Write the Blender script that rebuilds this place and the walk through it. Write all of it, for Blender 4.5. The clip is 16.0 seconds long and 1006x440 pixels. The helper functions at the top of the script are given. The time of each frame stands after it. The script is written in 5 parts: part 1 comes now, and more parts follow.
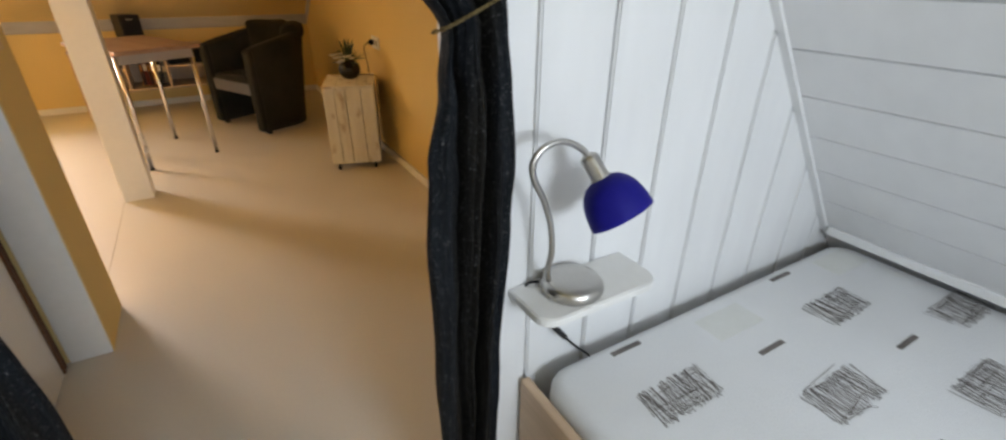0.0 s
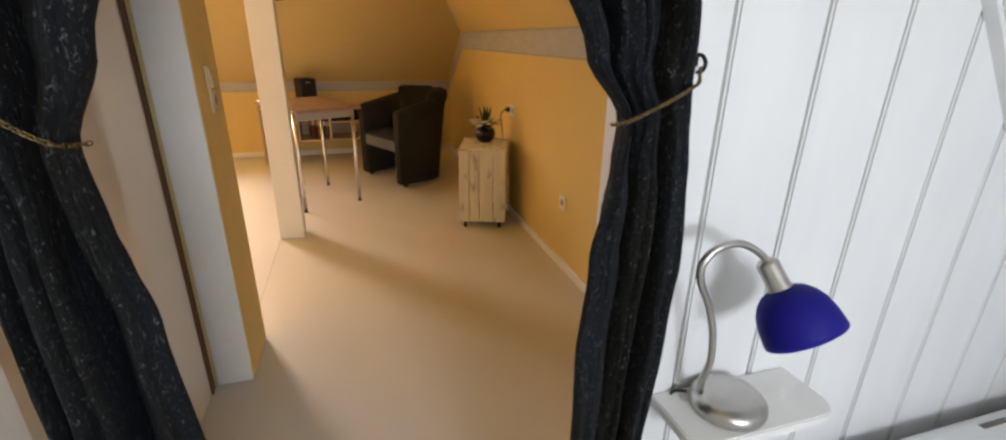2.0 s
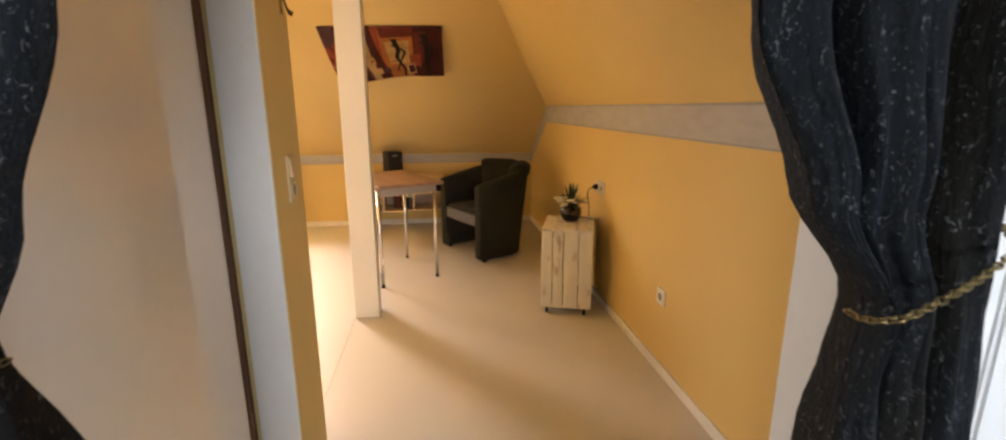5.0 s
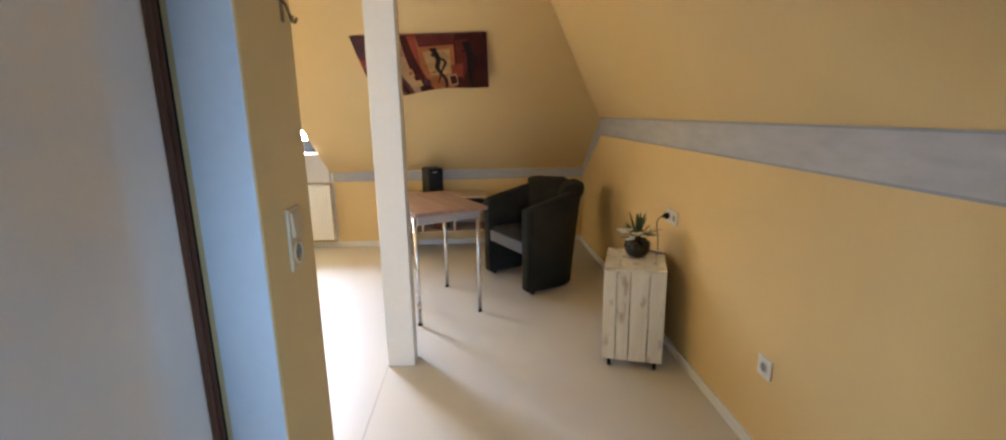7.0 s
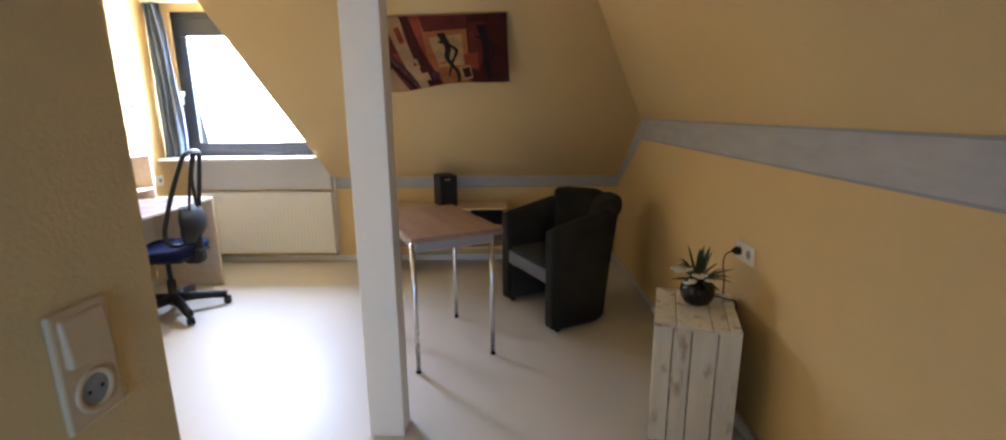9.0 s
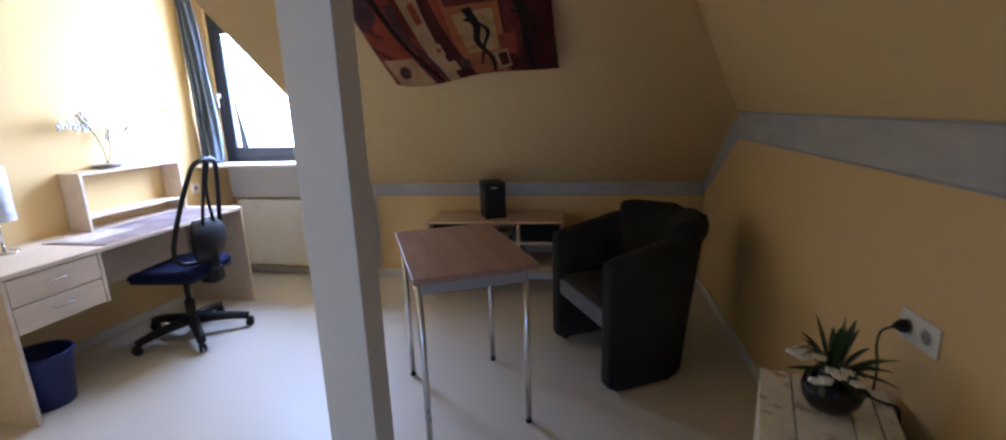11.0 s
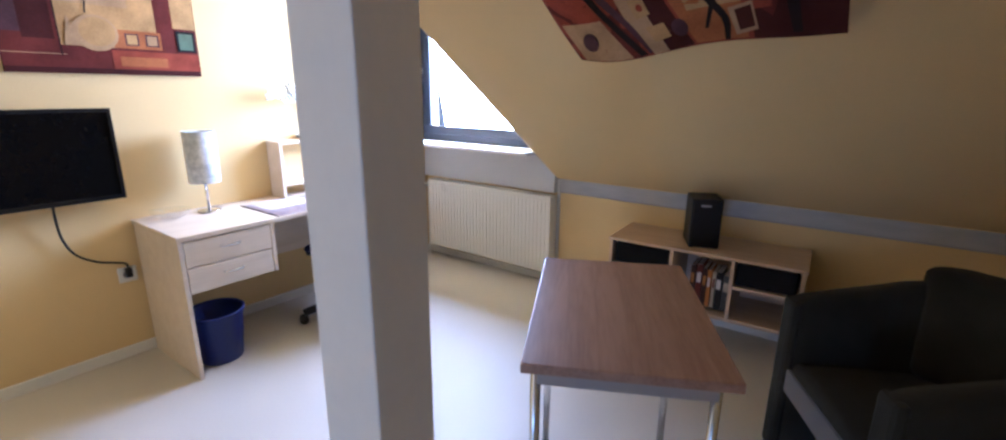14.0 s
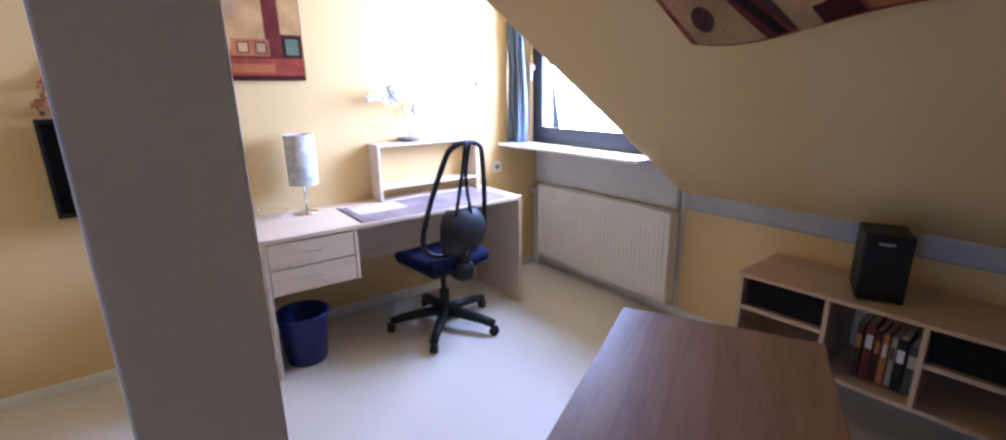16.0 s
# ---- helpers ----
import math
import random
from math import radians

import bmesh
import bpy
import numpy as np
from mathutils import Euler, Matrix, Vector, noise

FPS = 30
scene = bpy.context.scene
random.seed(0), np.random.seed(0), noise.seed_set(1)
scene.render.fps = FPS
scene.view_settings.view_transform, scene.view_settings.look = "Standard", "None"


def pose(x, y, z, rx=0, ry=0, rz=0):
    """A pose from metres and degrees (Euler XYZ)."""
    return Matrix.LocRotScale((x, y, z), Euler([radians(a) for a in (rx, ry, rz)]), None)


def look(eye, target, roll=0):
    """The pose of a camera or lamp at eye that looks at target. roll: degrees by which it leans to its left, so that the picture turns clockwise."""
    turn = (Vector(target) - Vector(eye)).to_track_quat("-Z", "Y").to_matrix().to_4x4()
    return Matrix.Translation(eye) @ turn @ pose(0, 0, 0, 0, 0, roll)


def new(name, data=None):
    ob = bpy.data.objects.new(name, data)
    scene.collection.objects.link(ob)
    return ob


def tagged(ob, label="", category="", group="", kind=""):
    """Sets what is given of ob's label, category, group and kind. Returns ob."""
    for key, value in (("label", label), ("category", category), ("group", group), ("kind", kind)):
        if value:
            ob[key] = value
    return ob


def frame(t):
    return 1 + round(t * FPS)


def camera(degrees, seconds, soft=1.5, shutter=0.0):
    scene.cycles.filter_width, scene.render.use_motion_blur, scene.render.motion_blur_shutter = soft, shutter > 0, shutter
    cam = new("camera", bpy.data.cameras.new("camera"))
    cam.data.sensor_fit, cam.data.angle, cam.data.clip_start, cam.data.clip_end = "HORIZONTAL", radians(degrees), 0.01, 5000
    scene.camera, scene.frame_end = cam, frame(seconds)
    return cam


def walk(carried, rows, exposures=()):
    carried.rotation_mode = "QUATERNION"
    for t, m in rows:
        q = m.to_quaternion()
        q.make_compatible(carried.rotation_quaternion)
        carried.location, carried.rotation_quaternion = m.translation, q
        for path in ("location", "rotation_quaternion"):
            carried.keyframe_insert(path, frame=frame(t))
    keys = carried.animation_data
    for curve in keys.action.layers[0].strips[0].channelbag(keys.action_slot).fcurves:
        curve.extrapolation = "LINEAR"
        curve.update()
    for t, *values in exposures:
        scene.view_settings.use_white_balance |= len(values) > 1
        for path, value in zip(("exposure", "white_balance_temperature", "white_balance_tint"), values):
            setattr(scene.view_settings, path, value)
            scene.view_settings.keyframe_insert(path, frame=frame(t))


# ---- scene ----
cam = camera(92.3, 16.0, 2.2, 0.4)
PATH = [
    (0, (0.131, 0.501, 1.22), (1.046, 2.025, 0.304), 0.7),
    (0.5, (0.121, 0.528, 1.212), (0.899, 2.145, 0.33), 0.2),
    (1, (0.114, 0.545, 1.221), (0.774, 2.24, 0.389), 0.2),
    (1.5, (0.099, 0.571, 1.238), (0.692, 2.329, 0.491), 0.9),
    (2, (0.087, 0.591, 1.246), (0.634, 2.383, 0.548), 0.9),
    (2.5, (0.082, 0.624, 1.246), (0.594, 2.437, 0.575), 0.8),
    (3, (0.08, 0.666, 1.257), (0.451, 2.528, 0.629), -0.2),
    (3.5, (0.079, 0.71, 1.277), (0.418, 2.607, 0.743), 0.1),
    (4, (0.081, 0.754, 1.283), (0.401, 2.666, 0.792), -0.1),
    (6.5, (0.13, 1.175, 1.351), (0.259, 3.122, 0.915), -0.4),
    (7, (0.083, 1.326, 1.367), (0.175, 3.276, 0.933), -0.9),
    (7.5, (0.052, 1.459, 1.333), (0.122, 3.413, 0.912), -0.7),
    (8, (0.05, 1.644, 1.357), (0.091, 3.597, 0.924), -0.8),
    (8.5, (0.111, 1.853, 1.357), (0.104, 3.809, 0.939), -0.7),
    (9, (0.147, 1.96, 1.374), (0.132, 3.911, 0.935), -0.5),
    (11.5, (0.327, 2.792, 1.381), (-0.117, 4.688, 0.924), -1.9),
    (12, (0.312, 2.915, 1.383), (-0.231, 4.783, 0.917), -1.5),
    (12.5, (0.317, 3.024, 1.382), (-0.427, 4.815, 0.894), -1.1),
    (13, (0.325, 3.141, 1.379), (-0.734, 4.758, 0.867), 0.1),
    (13.5, (0.307, 3.234, 1.385), (-0.822, 4.801, 0.866), 0.3),
    (14, (0.245, 3.38, 1.39), (-0.893, 4.943, 0.876), 0.4),
    (14.5, (0.201, 3.508, 1.391), (-0.921, 5.086, 0.891), 0.4),
    (15, (0.188, 3.661, 1.394), (-1.061, 5.14, 0.891), -0.4),
    (15.5, (0.2, 3.791, 1.398), (-1.236, 5.083, 0.879), -0.4),
    (16, (0.183, 3.851, 1.397), (-1.374, 4.992, 0.873), -0.9),
]
EXPOSURES = [
    (0.0, 0.34, 8250, 21),
    (1.0, 0.40, 8350, 22),
    (2.5, 0.50, 8650, 25),
    (4.2, 0.74, 8850, 28),
    (6.5, 0.86, 5750, 14),
    (7.5, 0.66, 4750, 13),
    (8.0, 0.54, 4700, 13),
    (8.5, 0.36, 4700, 13),
    (9.0, 0.12, 4800, 15),
    (11.5, -0.64, 4320, 19),
    (12.5, -0.34, 4300, 22),
    (13.5, -0.08, 4260, 21),
    (15.0, 0.04, 4360, 24),
    (16.0, -0.42, 4300, 25),
]
walk(cam, [(t, look(eye, target, roll)) for t, eye, target, roll in PATH], EXPOSURES)

# ---- world and light: an overcast day through two openings, one of them assumed ----
GX, GY = 0.50, -1.25   # middle of the assumed gable window, inner face of the gable

world = bpy.data.worlds.new("sky")
scene.world = world
world.use_nodes = True
wn = world.node_tree
sky = wn.nodes.new("ShaderNodeTexSky")
sky.sky_type, sky.sun_disc = "NISHITA", False
sky.sun_elevation, sky.sun_rotation = radians(40), radians(60)
wn.links.new(sky.outputs[0], wn.nodes["Background"].inputs[0])
wn.nodes["Background"].inputs[1].default_value = 0.12


def lamp_sun(strength, angle, direction):
    data = bpy.data.lights.new("sun", "SUN")
    data.energy, data.angle, data.color = strength, radians(angle), (1.0, 0.95, 0.88)
    ob = new("sun", data)
    ob.matrix_world = look((0, 0, 20), Vector((0, 0, 20)) + Vector(direction))


def lamp_area(name, eye, target, w, h, power, color):
    data = bpy.data.lights.new(name, "AREA")
    data.shape, data.size, data.size_y, data.energy, data.color = "RECTANGLE", w, h, power, color
    ob = new(name, data)
    ob.matrix_world = look(eye, target)
    ob.visible_camera = True
    return ob


lamp_sun(0.8, 15, (0.35, 0.55, -0.75))
# daylight of the dormer window, and of an unseen gable window added behind the bed
lamp_area("dormer_daylight", (-2.04, 6.30, 1.60), (-2.15, 4.3, 1.20), 1.08, 1.08, 172, (0.95, 0.97, 1.0))
lamp_area("gable_window_daylight", (GX, GY - 0.05, 1.32), (GX - 0.35, 1.0, 1.20), 0.70, 0.60, 37, (0.56, 0.78, 1.0))

# ---- materials ----
def surface(name, base, second=None, rough=0.6, grain=60.0, patch=1.5, amount=0.35, bump=0.05, metal=0.0, stretch=(1, 1, 1), sheen=0.0, coat=0.0, spec=0.5):
    """A painted, woven or moulded surface: fine grain and broad unevenness over a base colour."""
    m = bpy.data.materials.new(name)
    m.use_nodes = True
    nt = m.node_tree
    bs = nt.nodes["Principled BSDF"]
    second = second or tuple(c * 0.86 for c in base)
    tc = nt.nodes.new("ShaderNodeTexCoord")
    mp = nt.nodes.new("ShaderNodeMapping")
    mp.inputs["Scale"].default_value = stretch
    nt.links.new(tc.outputs["Object"], mp.inputs[0])
    fine = nt.nodes.new("ShaderNodeTexNoise")
    fine.inputs["Scale"].default_value, fine.inputs["Detail"].default_value = grain, 4
    broad = nt.nodes.new("ShaderNodeTexNoise")
    broad.inputs["Scale"].default_value, broad.inputs["Detail"].default_value = patch, 3
    nt.links.new(mp.outputs[0], fine.inputs[0])
    nt.links.new(mp.outputs[0], broad.inputs[0])
    add = nt.nodes.new("ShaderNodeMath")
    add.operation = "MULTIPLY_ADD"
    nt.links.new(fine.outputs[0], add.inputs[0])
    add.inputs[1].default_value = 0.5
    nt.links.new(broad.outputs[0], add.inputs[2])
    ramp = nt.nodes.new("ShaderNodeMapRange")
    ramp.inputs[1].default_value, ramp.inputs[2].default_value = 0.5, 1.0
    ramp.inputs[3].default_value, ramp.inputs[4].default_value = 0.0, amount * 2
    nt.links.new(add.outputs[0], ramp.inputs[0])
    mix = nt.nodes.new("ShaderNodeMix")
    mix.data_type = "RGBA"
    nt.links.new(ramp.outputs[0], mix.inputs[0])
    mix.inputs[6].default_value, mix.inputs[7].default_value = (*base, 1), (*second, 1)
    nt.links.new(mix.outputs[2], bs.inputs["Base Color"])
    rr = nt.nodes.new("ShaderNodeMapRange")
    rr.inputs[3].default_value, rr.inputs[4].default_value = max(0.02, rough - 0.1), min(1, rough + 0.1)
    nt.links.new(broad.outputs[0], rr.inputs[0])
    nt.links.new(rr.outputs[0], bs.inputs["Roughness"])
    bs.inputs["Metallic"].default_value = metal
    bs.inputs["Sheen Weight"].default_value = sheen
    bs.inputs["Coat Weight"].default_value = coat
    bs.inputs["Specular IOR Level"].default_value = spec
    if bump:
        bp = nt.nodes.new("ShaderNodeBump")
        bp.inputs["Strength"].default_value, bp.inputs["Distance"].default_value = bump * 4, 0.002
        nt.links.new(fine.outputs[0], bp.inputs["Height"])
        nt.links.new(bp.outputs[0], bs.inputs["Normal"])
    return m


def grained(name, light, dark, rough=0.45, scale=(1, 12, 1), bump=0.04):
    """Wood or wood print: long fibres along one axis with slow waves in their tone."""
    m = bpy.data.materials.new(name)
    m.use_nodes = True
    nt = m.node_tree
    bs = nt.nodes["Principled BSDF"]
    tc = nt.nodes.new("ShaderNodeTexCoord")
    info = nt.nodes.new("ShaderNodeObjectInfo")
    mp = nt.nodes.new("ShaderNodeMapping")
    mp.inputs["Scale"].default_value = scale
    nt.links.new(tc.outputs["Object"], mp.inputs[0])
    far = nt.nodes.new("ShaderNodeVectorMath")
    far.operation = "SCALE"
    far.inputs[0].default_value = (7.0, 3.0, 5.0)
    nt.links.new(info.outputs["Random"], far.inputs["Scale"])
    nt.links.new(far.outputs[0], mp.inputs["Location"])
    fibre = nt.nodes.new("ShaderNodeTexNoise")
    fibre.inputs["Scale"].default_value, fibre.inputs["Detail"].default_value = 14, 6
    wave = nt.nodes.new("ShaderNodeTexNoise")
    wave.inputs["Scale"].default_value, wave.inputs["Detail"].default_value, wave.inputs["Distortion"].default_value = 2.2, 2, 0.6
    nt.links.new(mp.outputs[0], fibre.inputs[0])
    nt.links.new(mp.outputs[0], wave.inputs[0])
    add = nt.nodes.new("ShaderNodeMath")
    add.operation = "MULTIPLY_ADD"
    add.inputs[1].default_value = 0.6
    nt.links.new(fibre.outputs[0], add.inputs[0])
    nt.links.new(wave.outputs[0], add.inputs[2])
    ramp = nt.nodes.new("ShaderNodeValToRGB")
    ramp.color_ramp.elements[0].position, ramp.color_ramp.elements[0].color = 0.55, (*dark, 1)
    ramp.color_ramp.elements[1].position, ramp.color_ramp.elements[1].color = 0.95, (*light, 1)
    nt.links.new(add.outputs[0], ramp.inputs[0])
    nt.links.new(ramp.outputs[0], bs.inputs["Base Color"])
    bs.inputs["Roughness"].default_value = rough
    bp = nt.nodes.new("ShaderNodeBump")
    bp.inputs["Strength"].default_value, bp.inputs["Distance"].default_value = bump * 4, 0.001
    nt.links.new(fibre.outputs[0], bp.inputs["Height"])
    nt.links.new(bp.outputs[0], bs.inputs["Normal"])
    return m


def worn_paint(name):
    """White paint over brown wood, rubbed thin in patches."""
    m = grained(name, (0.87, 0.86, 0.85), (0.77, 0.75, 0.73), 0.7, (14, 14, 1.2), 0.12)
    nt = m.node_tree
    bs = nt.nodes["Principled BSDF"]
    base = bs.inputs["Base Color"].links[0].from_socket
    tc = nt.nodes.new("ShaderNodeTexCoord")
    info = nt.nodes.new("ShaderNodeObjectInfo")
    mp = nt.nodes.new("ShaderNodeMapping")
    mp.inputs["Scale"].default_value = (16, 16, 6)
    nt.links.new(tc.outputs["Object"], mp.inputs[0])
    off = nt.nodes.new("ShaderNodeVectorMath")
    off.operation = "SCALE"
    off.inputs[0].default_value = (31.0, 17.0, 23.0)
    nt.links.new(info.outputs["Random"], off.inputs["Scale"])
    nt.links.new(off.outputs[0], mp.inputs["Location"])
    no = nt.nodes.new("ShaderNodeTexNoise")
    no.inputs["Scale"].default_value, no.inputs["Detail"].default_value = 1.0, 5
    nt.links.new(mp.outputs[0], no.inputs[0])
    rg = nt.nodes.new("ShaderNodeMapRange")
    rg.inputs[1].default_value, rg.inputs[2].default_value, rg.inputs[4].default_value = 0.57, 0.68, 0.75
    nt.links.new(no.outputs[0], rg.inputs[0])
    mix = nt.nodes.new("ShaderNodeMix")
    mix.data_type = "RGBA"
    nt.links.new(rg.outputs[0], mix.inputs[0])
    nt.links.new(base, mix.inputs[6])
    mix.inputs[7].default_value = (0.34, 0.24, 0.185, 1)
    nt.links.new(mix.outputs[2], bs.inputs["Base Color"])
    return m


def crinkled(name, dark, light):
    """Dark curtain cloth with a fine broken pattern of pale threads."""
    m = surface(name, dark, tuple(c * 0.6 for c in dark), 0.62, 220, 5, 0.5, 0.2, spec=0.16)
    nt = m.node_tree
    bs = nt.nodes["Principled BSDF"]
    base = bs.inputs["Base Color"].links[0].from_socket
    tc = nt.nodes.new("ShaderNodeTexCoord")
    mp = nt.nodes.new("ShaderNodeMapping")
    mp.inputs["Scale"].default_value = (230, 230, 120)
    nt.links.new(tc.outputs["Object"], mp.inputs[0])
    no = nt.nodes.new("ShaderNodeTexNoise")
    no.inputs["Scale"].default_value, no.inputs["Detail"].default_value, no.inputs["Roughness"].default_value, no.inputs["Distortion"].default_value = 1.0, 6, 0.68, 1.2
    nt.links.new(mp.outputs[0], no.inputs[0])
    rg = nt.nodes.new("ShaderNodeMapRange")
    rg.inputs[1].default_value, rg.inputs[2].default_value, rg.inputs[4].default_value = 0.58, 0.67, 0.75
    nt.links.new(no.outputs[0], rg.inputs[0])
    mix = nt.nodes.new("ShaderNodeMix")
    mix.data_type = "RGBA"
    nt.links.new(rg.outputs[0], mix.inputs[0])
    nt.links.new(base, mix.inputs[6])
    mix.inputs[7].default_value = (*light, 1)
    nt.links.new(mix.outputs[2], bs.inputs["Base Color"])
    # the weave is shot: bluish lengths beside brownish ones
    mq = nt.nodes.new("ShaderNodeMapping")
    mq.inputs["Scale"].default_value = (9, 9, 0.8)
    nt.links.new(tc.outputs["Object"], mq.inputs[0])
    nb = nt.nodes.new("ShaderNodeTexNoise")
    nb.inputs["Scale"].default_value, nb.inputs["Detail"].default_value = 1.0, 3
    nt.links.new(mq.outputs[0], nb.inputs[0])
    rb = nt.nodes.new("ShaderNodeMapRange")
    rb.inputs[1].default_value, rb.inputs[2].default_value = 0.45, 0.58
    nt.links.new(nb.outputs[0], rb.inputs[0])
    shot = nt.nodes.new("ShaderNodeMix")
    shot.data_type = "RGBA"
    nt.links.new(rb.outputs[0], shot.inputs[0])
    nt.links.new(base, shot.inputs[6])
    shot.inputs[7].default_value = (0.0048, 0.0038, 0.0026, 1)
    nt.links.new(shot.outputs[2], mix.inputs[6])
    # crinkles run down the cloth
    mc = nt.nodes.new("ShaderNodeMapping")
    mc.inputs["Scale"].default_value = (150, 150, 9)
    nt.links.new(tc.outputs["Object"], mc.inputs[0])
    nc = nt.nodes.new("ShaderNodeTexNoise")
    nc.inputs["Scale"].default_value, nc.inputs["Detail"].default_value = 1.0, 4
    nt.links.new(mc.outputs[0], nc.inputs[0])
    hs = nt.nodes.new("ShaderNodeMath")
    hs.operation = "ADD"
    nt.links.new(no.outputs[0], hs.inputs[0])
    nt.links.new(nc.outputs[0], hs.inputs[1])
    bp = nt.nodes.new("ShaderNodeBump")
    bp.inputs["Strength"].default_value, bp.inputs["Distance"].default_value = 0.7, 0.004
    nt.links.new(hs.outputs[0], bp.inputs["Height"])
    nt.links.new(bp.outputs[0], bs.inputs["Normal"])
    return m


def clear(name, shine):
    """Thin glass: lets light straight through, with a faint mirror on top."""
    m = bpy.data.materials.new(name)
    m.use_nodes = True
    nt = m.node_tree
    through_ = nt.nodes.new("ShaderNodeBsdfTransparent")
    gloss = nt.nodes.new("ShaderNodeBsdfGlossy")
    gloss.inputs["Roughness"].default_value = 0.03
    mix = nt.nodes.new("ShaderNodeMixShader")
    mix.inputs[0].default_value = shine
    nt.links.new(through_.outputs[0], mix.inputs[1])
    nt.links.new(gloss.outputs[0], mix.inputs[2])
    nt.links.new(mix.outputs[0], nt.nodes["Material Output"].inputs[0])
    return m


YELLOW = surface("yellow_wall_paint", (0.73, 0.55, 0.255), (0.70, 0.52, 0.23), 0.85, 140, 1.2, 0.5, 0.12, spec=0.2)
WHITE = surface("white_paint", (0.80, 0.79, 0.77), (0.72, 0.71, 0.68), 0.5, 40, 2.0, 0.4, 0.05)
POSTPAINT = surface("cream_white_paint", (0.80, 0.775, 0.73), (0.74, 0.715, 0.67), 0.5, 40, 2.0, 0.4, 0.05)
BOARD = surface("white_board_paint", (0.82, 0.82, 0.82), (0.74, 0.74, 0.74), 0.38, 18, 2.5, 0.5, 0.06, stretch=(1, 1, 0.2))
CREAM = surface("cream_door_paint", (0.80, 0.775, 0.74), (0.76, 0.735, 0.70), 0.12, 30, 0.4, 0.5, 0.002, coat=0.8)
FLOOR = surface("cream_linoleum", (0.65, 0.615, 0.555), (0.60, 0.56, 0.50), 0.46, 90, 0.8, 0.5, 0.03, spec=0.4)
APRON = surface("pale_grey_paint", (0.70, 0.70, 0.70), (0.64, 0.64, 0.64), 0.7, 60, 2, 0.4, 0.06)
BAND = surface("grey_wall_border", (0.50, 0.50, 0.51), (0.41, 0.41, 0.42), 0.8, 120, 6, 0.5, 0.1, stretch=(1, 1, 4))
BANDLINE = surface("grey_border_edge", (0.36, 0.37, 0.40), (0.30, 0.30, 0.33), 0.8, 90, 5, 0.5, 0.05)
DARKWOOD = surface("dark_brown_wood", (0.075, 0.032, 0.014), (0.026, 0.011, 0.005), 0.7, 40, 4, 0.6, 0.1, stretch=(6, 6, 0.5), spec=0.15)
BROWNWOOD = surface("brown_stained_wood", (0.15, 0.062, 0.026), (0.075, 0.030, 0.012), 0.55, 40, 4, 0.6, 0.1, stretch=(6, 6, 0.5), spec=0.3)
TABLEWOOD = grained("brown_table_laminate", (0.36, 0.22, 0.145), (0.25, 0.14, 0.088), 0.42, (7, 0.6, 7), 0.02)
MAPLE_Y = grained("maple_laminate", (0.74, 0.63, 0.49), (0.67, 0.56, 0.42), 0.45, (9, 0.8, 9), 0.02)
MAPLE_X = grained("maple_laminate_across", (0.62, 0.46, 0.30), (0.53, 0.38, 0.24), 0.45, (0.8, 9, 9), 0.02)
PINE = grained("pale_pine", (0.68, 0.47, 0.32), (0.56, 0.37, 0.24), 0.5, (8, 0.7, 8), 0.04)
WORN = worn_paint("worn_white_paint")
CHROME = surface("satin_chrome", (0.72, 0.72, 0.72), (0.62, 0.62, 0.62), 0.24, 200, 6, 0.4, 0.02, metal=1.0)
NICKEL = surface("brushed_nickel", (0.56, 0.54, 0.51), (0.46, 0.44, 0.42), 0.34, 160, 8, 0.4, 0.03, metal=1.0)
BRASS = surface("aged_brass", (0.30, 0.22, 0.10), (0.16, 0.11, 0.05), 0.38, 90, 20, 0.6, 0.05, metal=1.0)
BLUEGLASS = surface("cobalt_blue_satin", (0.005, 0.006, 0.20), (0.004, 0.004, 0.15), 0.6, 120, 6, 0.4, 0.02, spec=0.2)
ARMFABRIC = surface("dark_grey_green_weave", (0.036, 0.035, 0.027), (0.022, 0.022, 0.017), 0.95, 420, 4, 0.6, 0.3, sheen=0.05, spec=0.12)
BLACK = surface("black_plastic", (0.010, 0.010, 0.011), (0.014, 0.014, 0.016), 0.48, 120, 8, 0.5, 0.04, spec=0.3)
MATTBLACK = surface("matt_black", (0.005, 0.005, 0.005), (0.008, 0.008, 0.008), 0.7, 90, 8, 0.4, 0.03, spec=0.15)
BLACKGLOSS = surface("black_gloss", (0.006, 0.006, 0.007), (0.010, 0.010, 0.012), 0.10, 60, 5, 0.4, 0.0)
SCREEN = surface("black_screen", (0.003, 0.003, 0.003), (0.004, 0.004, 0.004), 0.22, 60, 3, 0.3, 0.0, spec=0.12)
BLUEFABRIC = surface("dark_blue_upholstery", (0.007, 0.009, 0.050), (0.004, 0.005, 0.026), 0.92, 380, 6, 0.5, 0.25, spec=0.2)
BLUEBIN = surface("dark_blue_plastic", (0.005, 0.016, 0.13), (0.004, 0.010, 0.09), 0.42, 70, 6, 0.4, 0.04)
DRAPE = crinkled("charcoal_blue_drape", (0.0045, 0.0068, 0.0105), (0.145, 0.155, 0.16))
WINDRAPE = surface("blue_grey_curtain", (0.15, 0.185, 0.25), (0.07, 0.09, 0.13), 0.85, 200, 9, 0.6, 0.15, stretch=(1, 1, 0.15), sheen=0.2)
ANTHRACITE = surface("anthracite_frame", (0.035, 0.037, 0.042), (0.025, 0.027, 0.03), 0.45, 60, 3, 0.4, 0.03)
GLASS = clear("window_glass", 0.06)
BOWLGLASS = clear("clear_glass", 0.16)
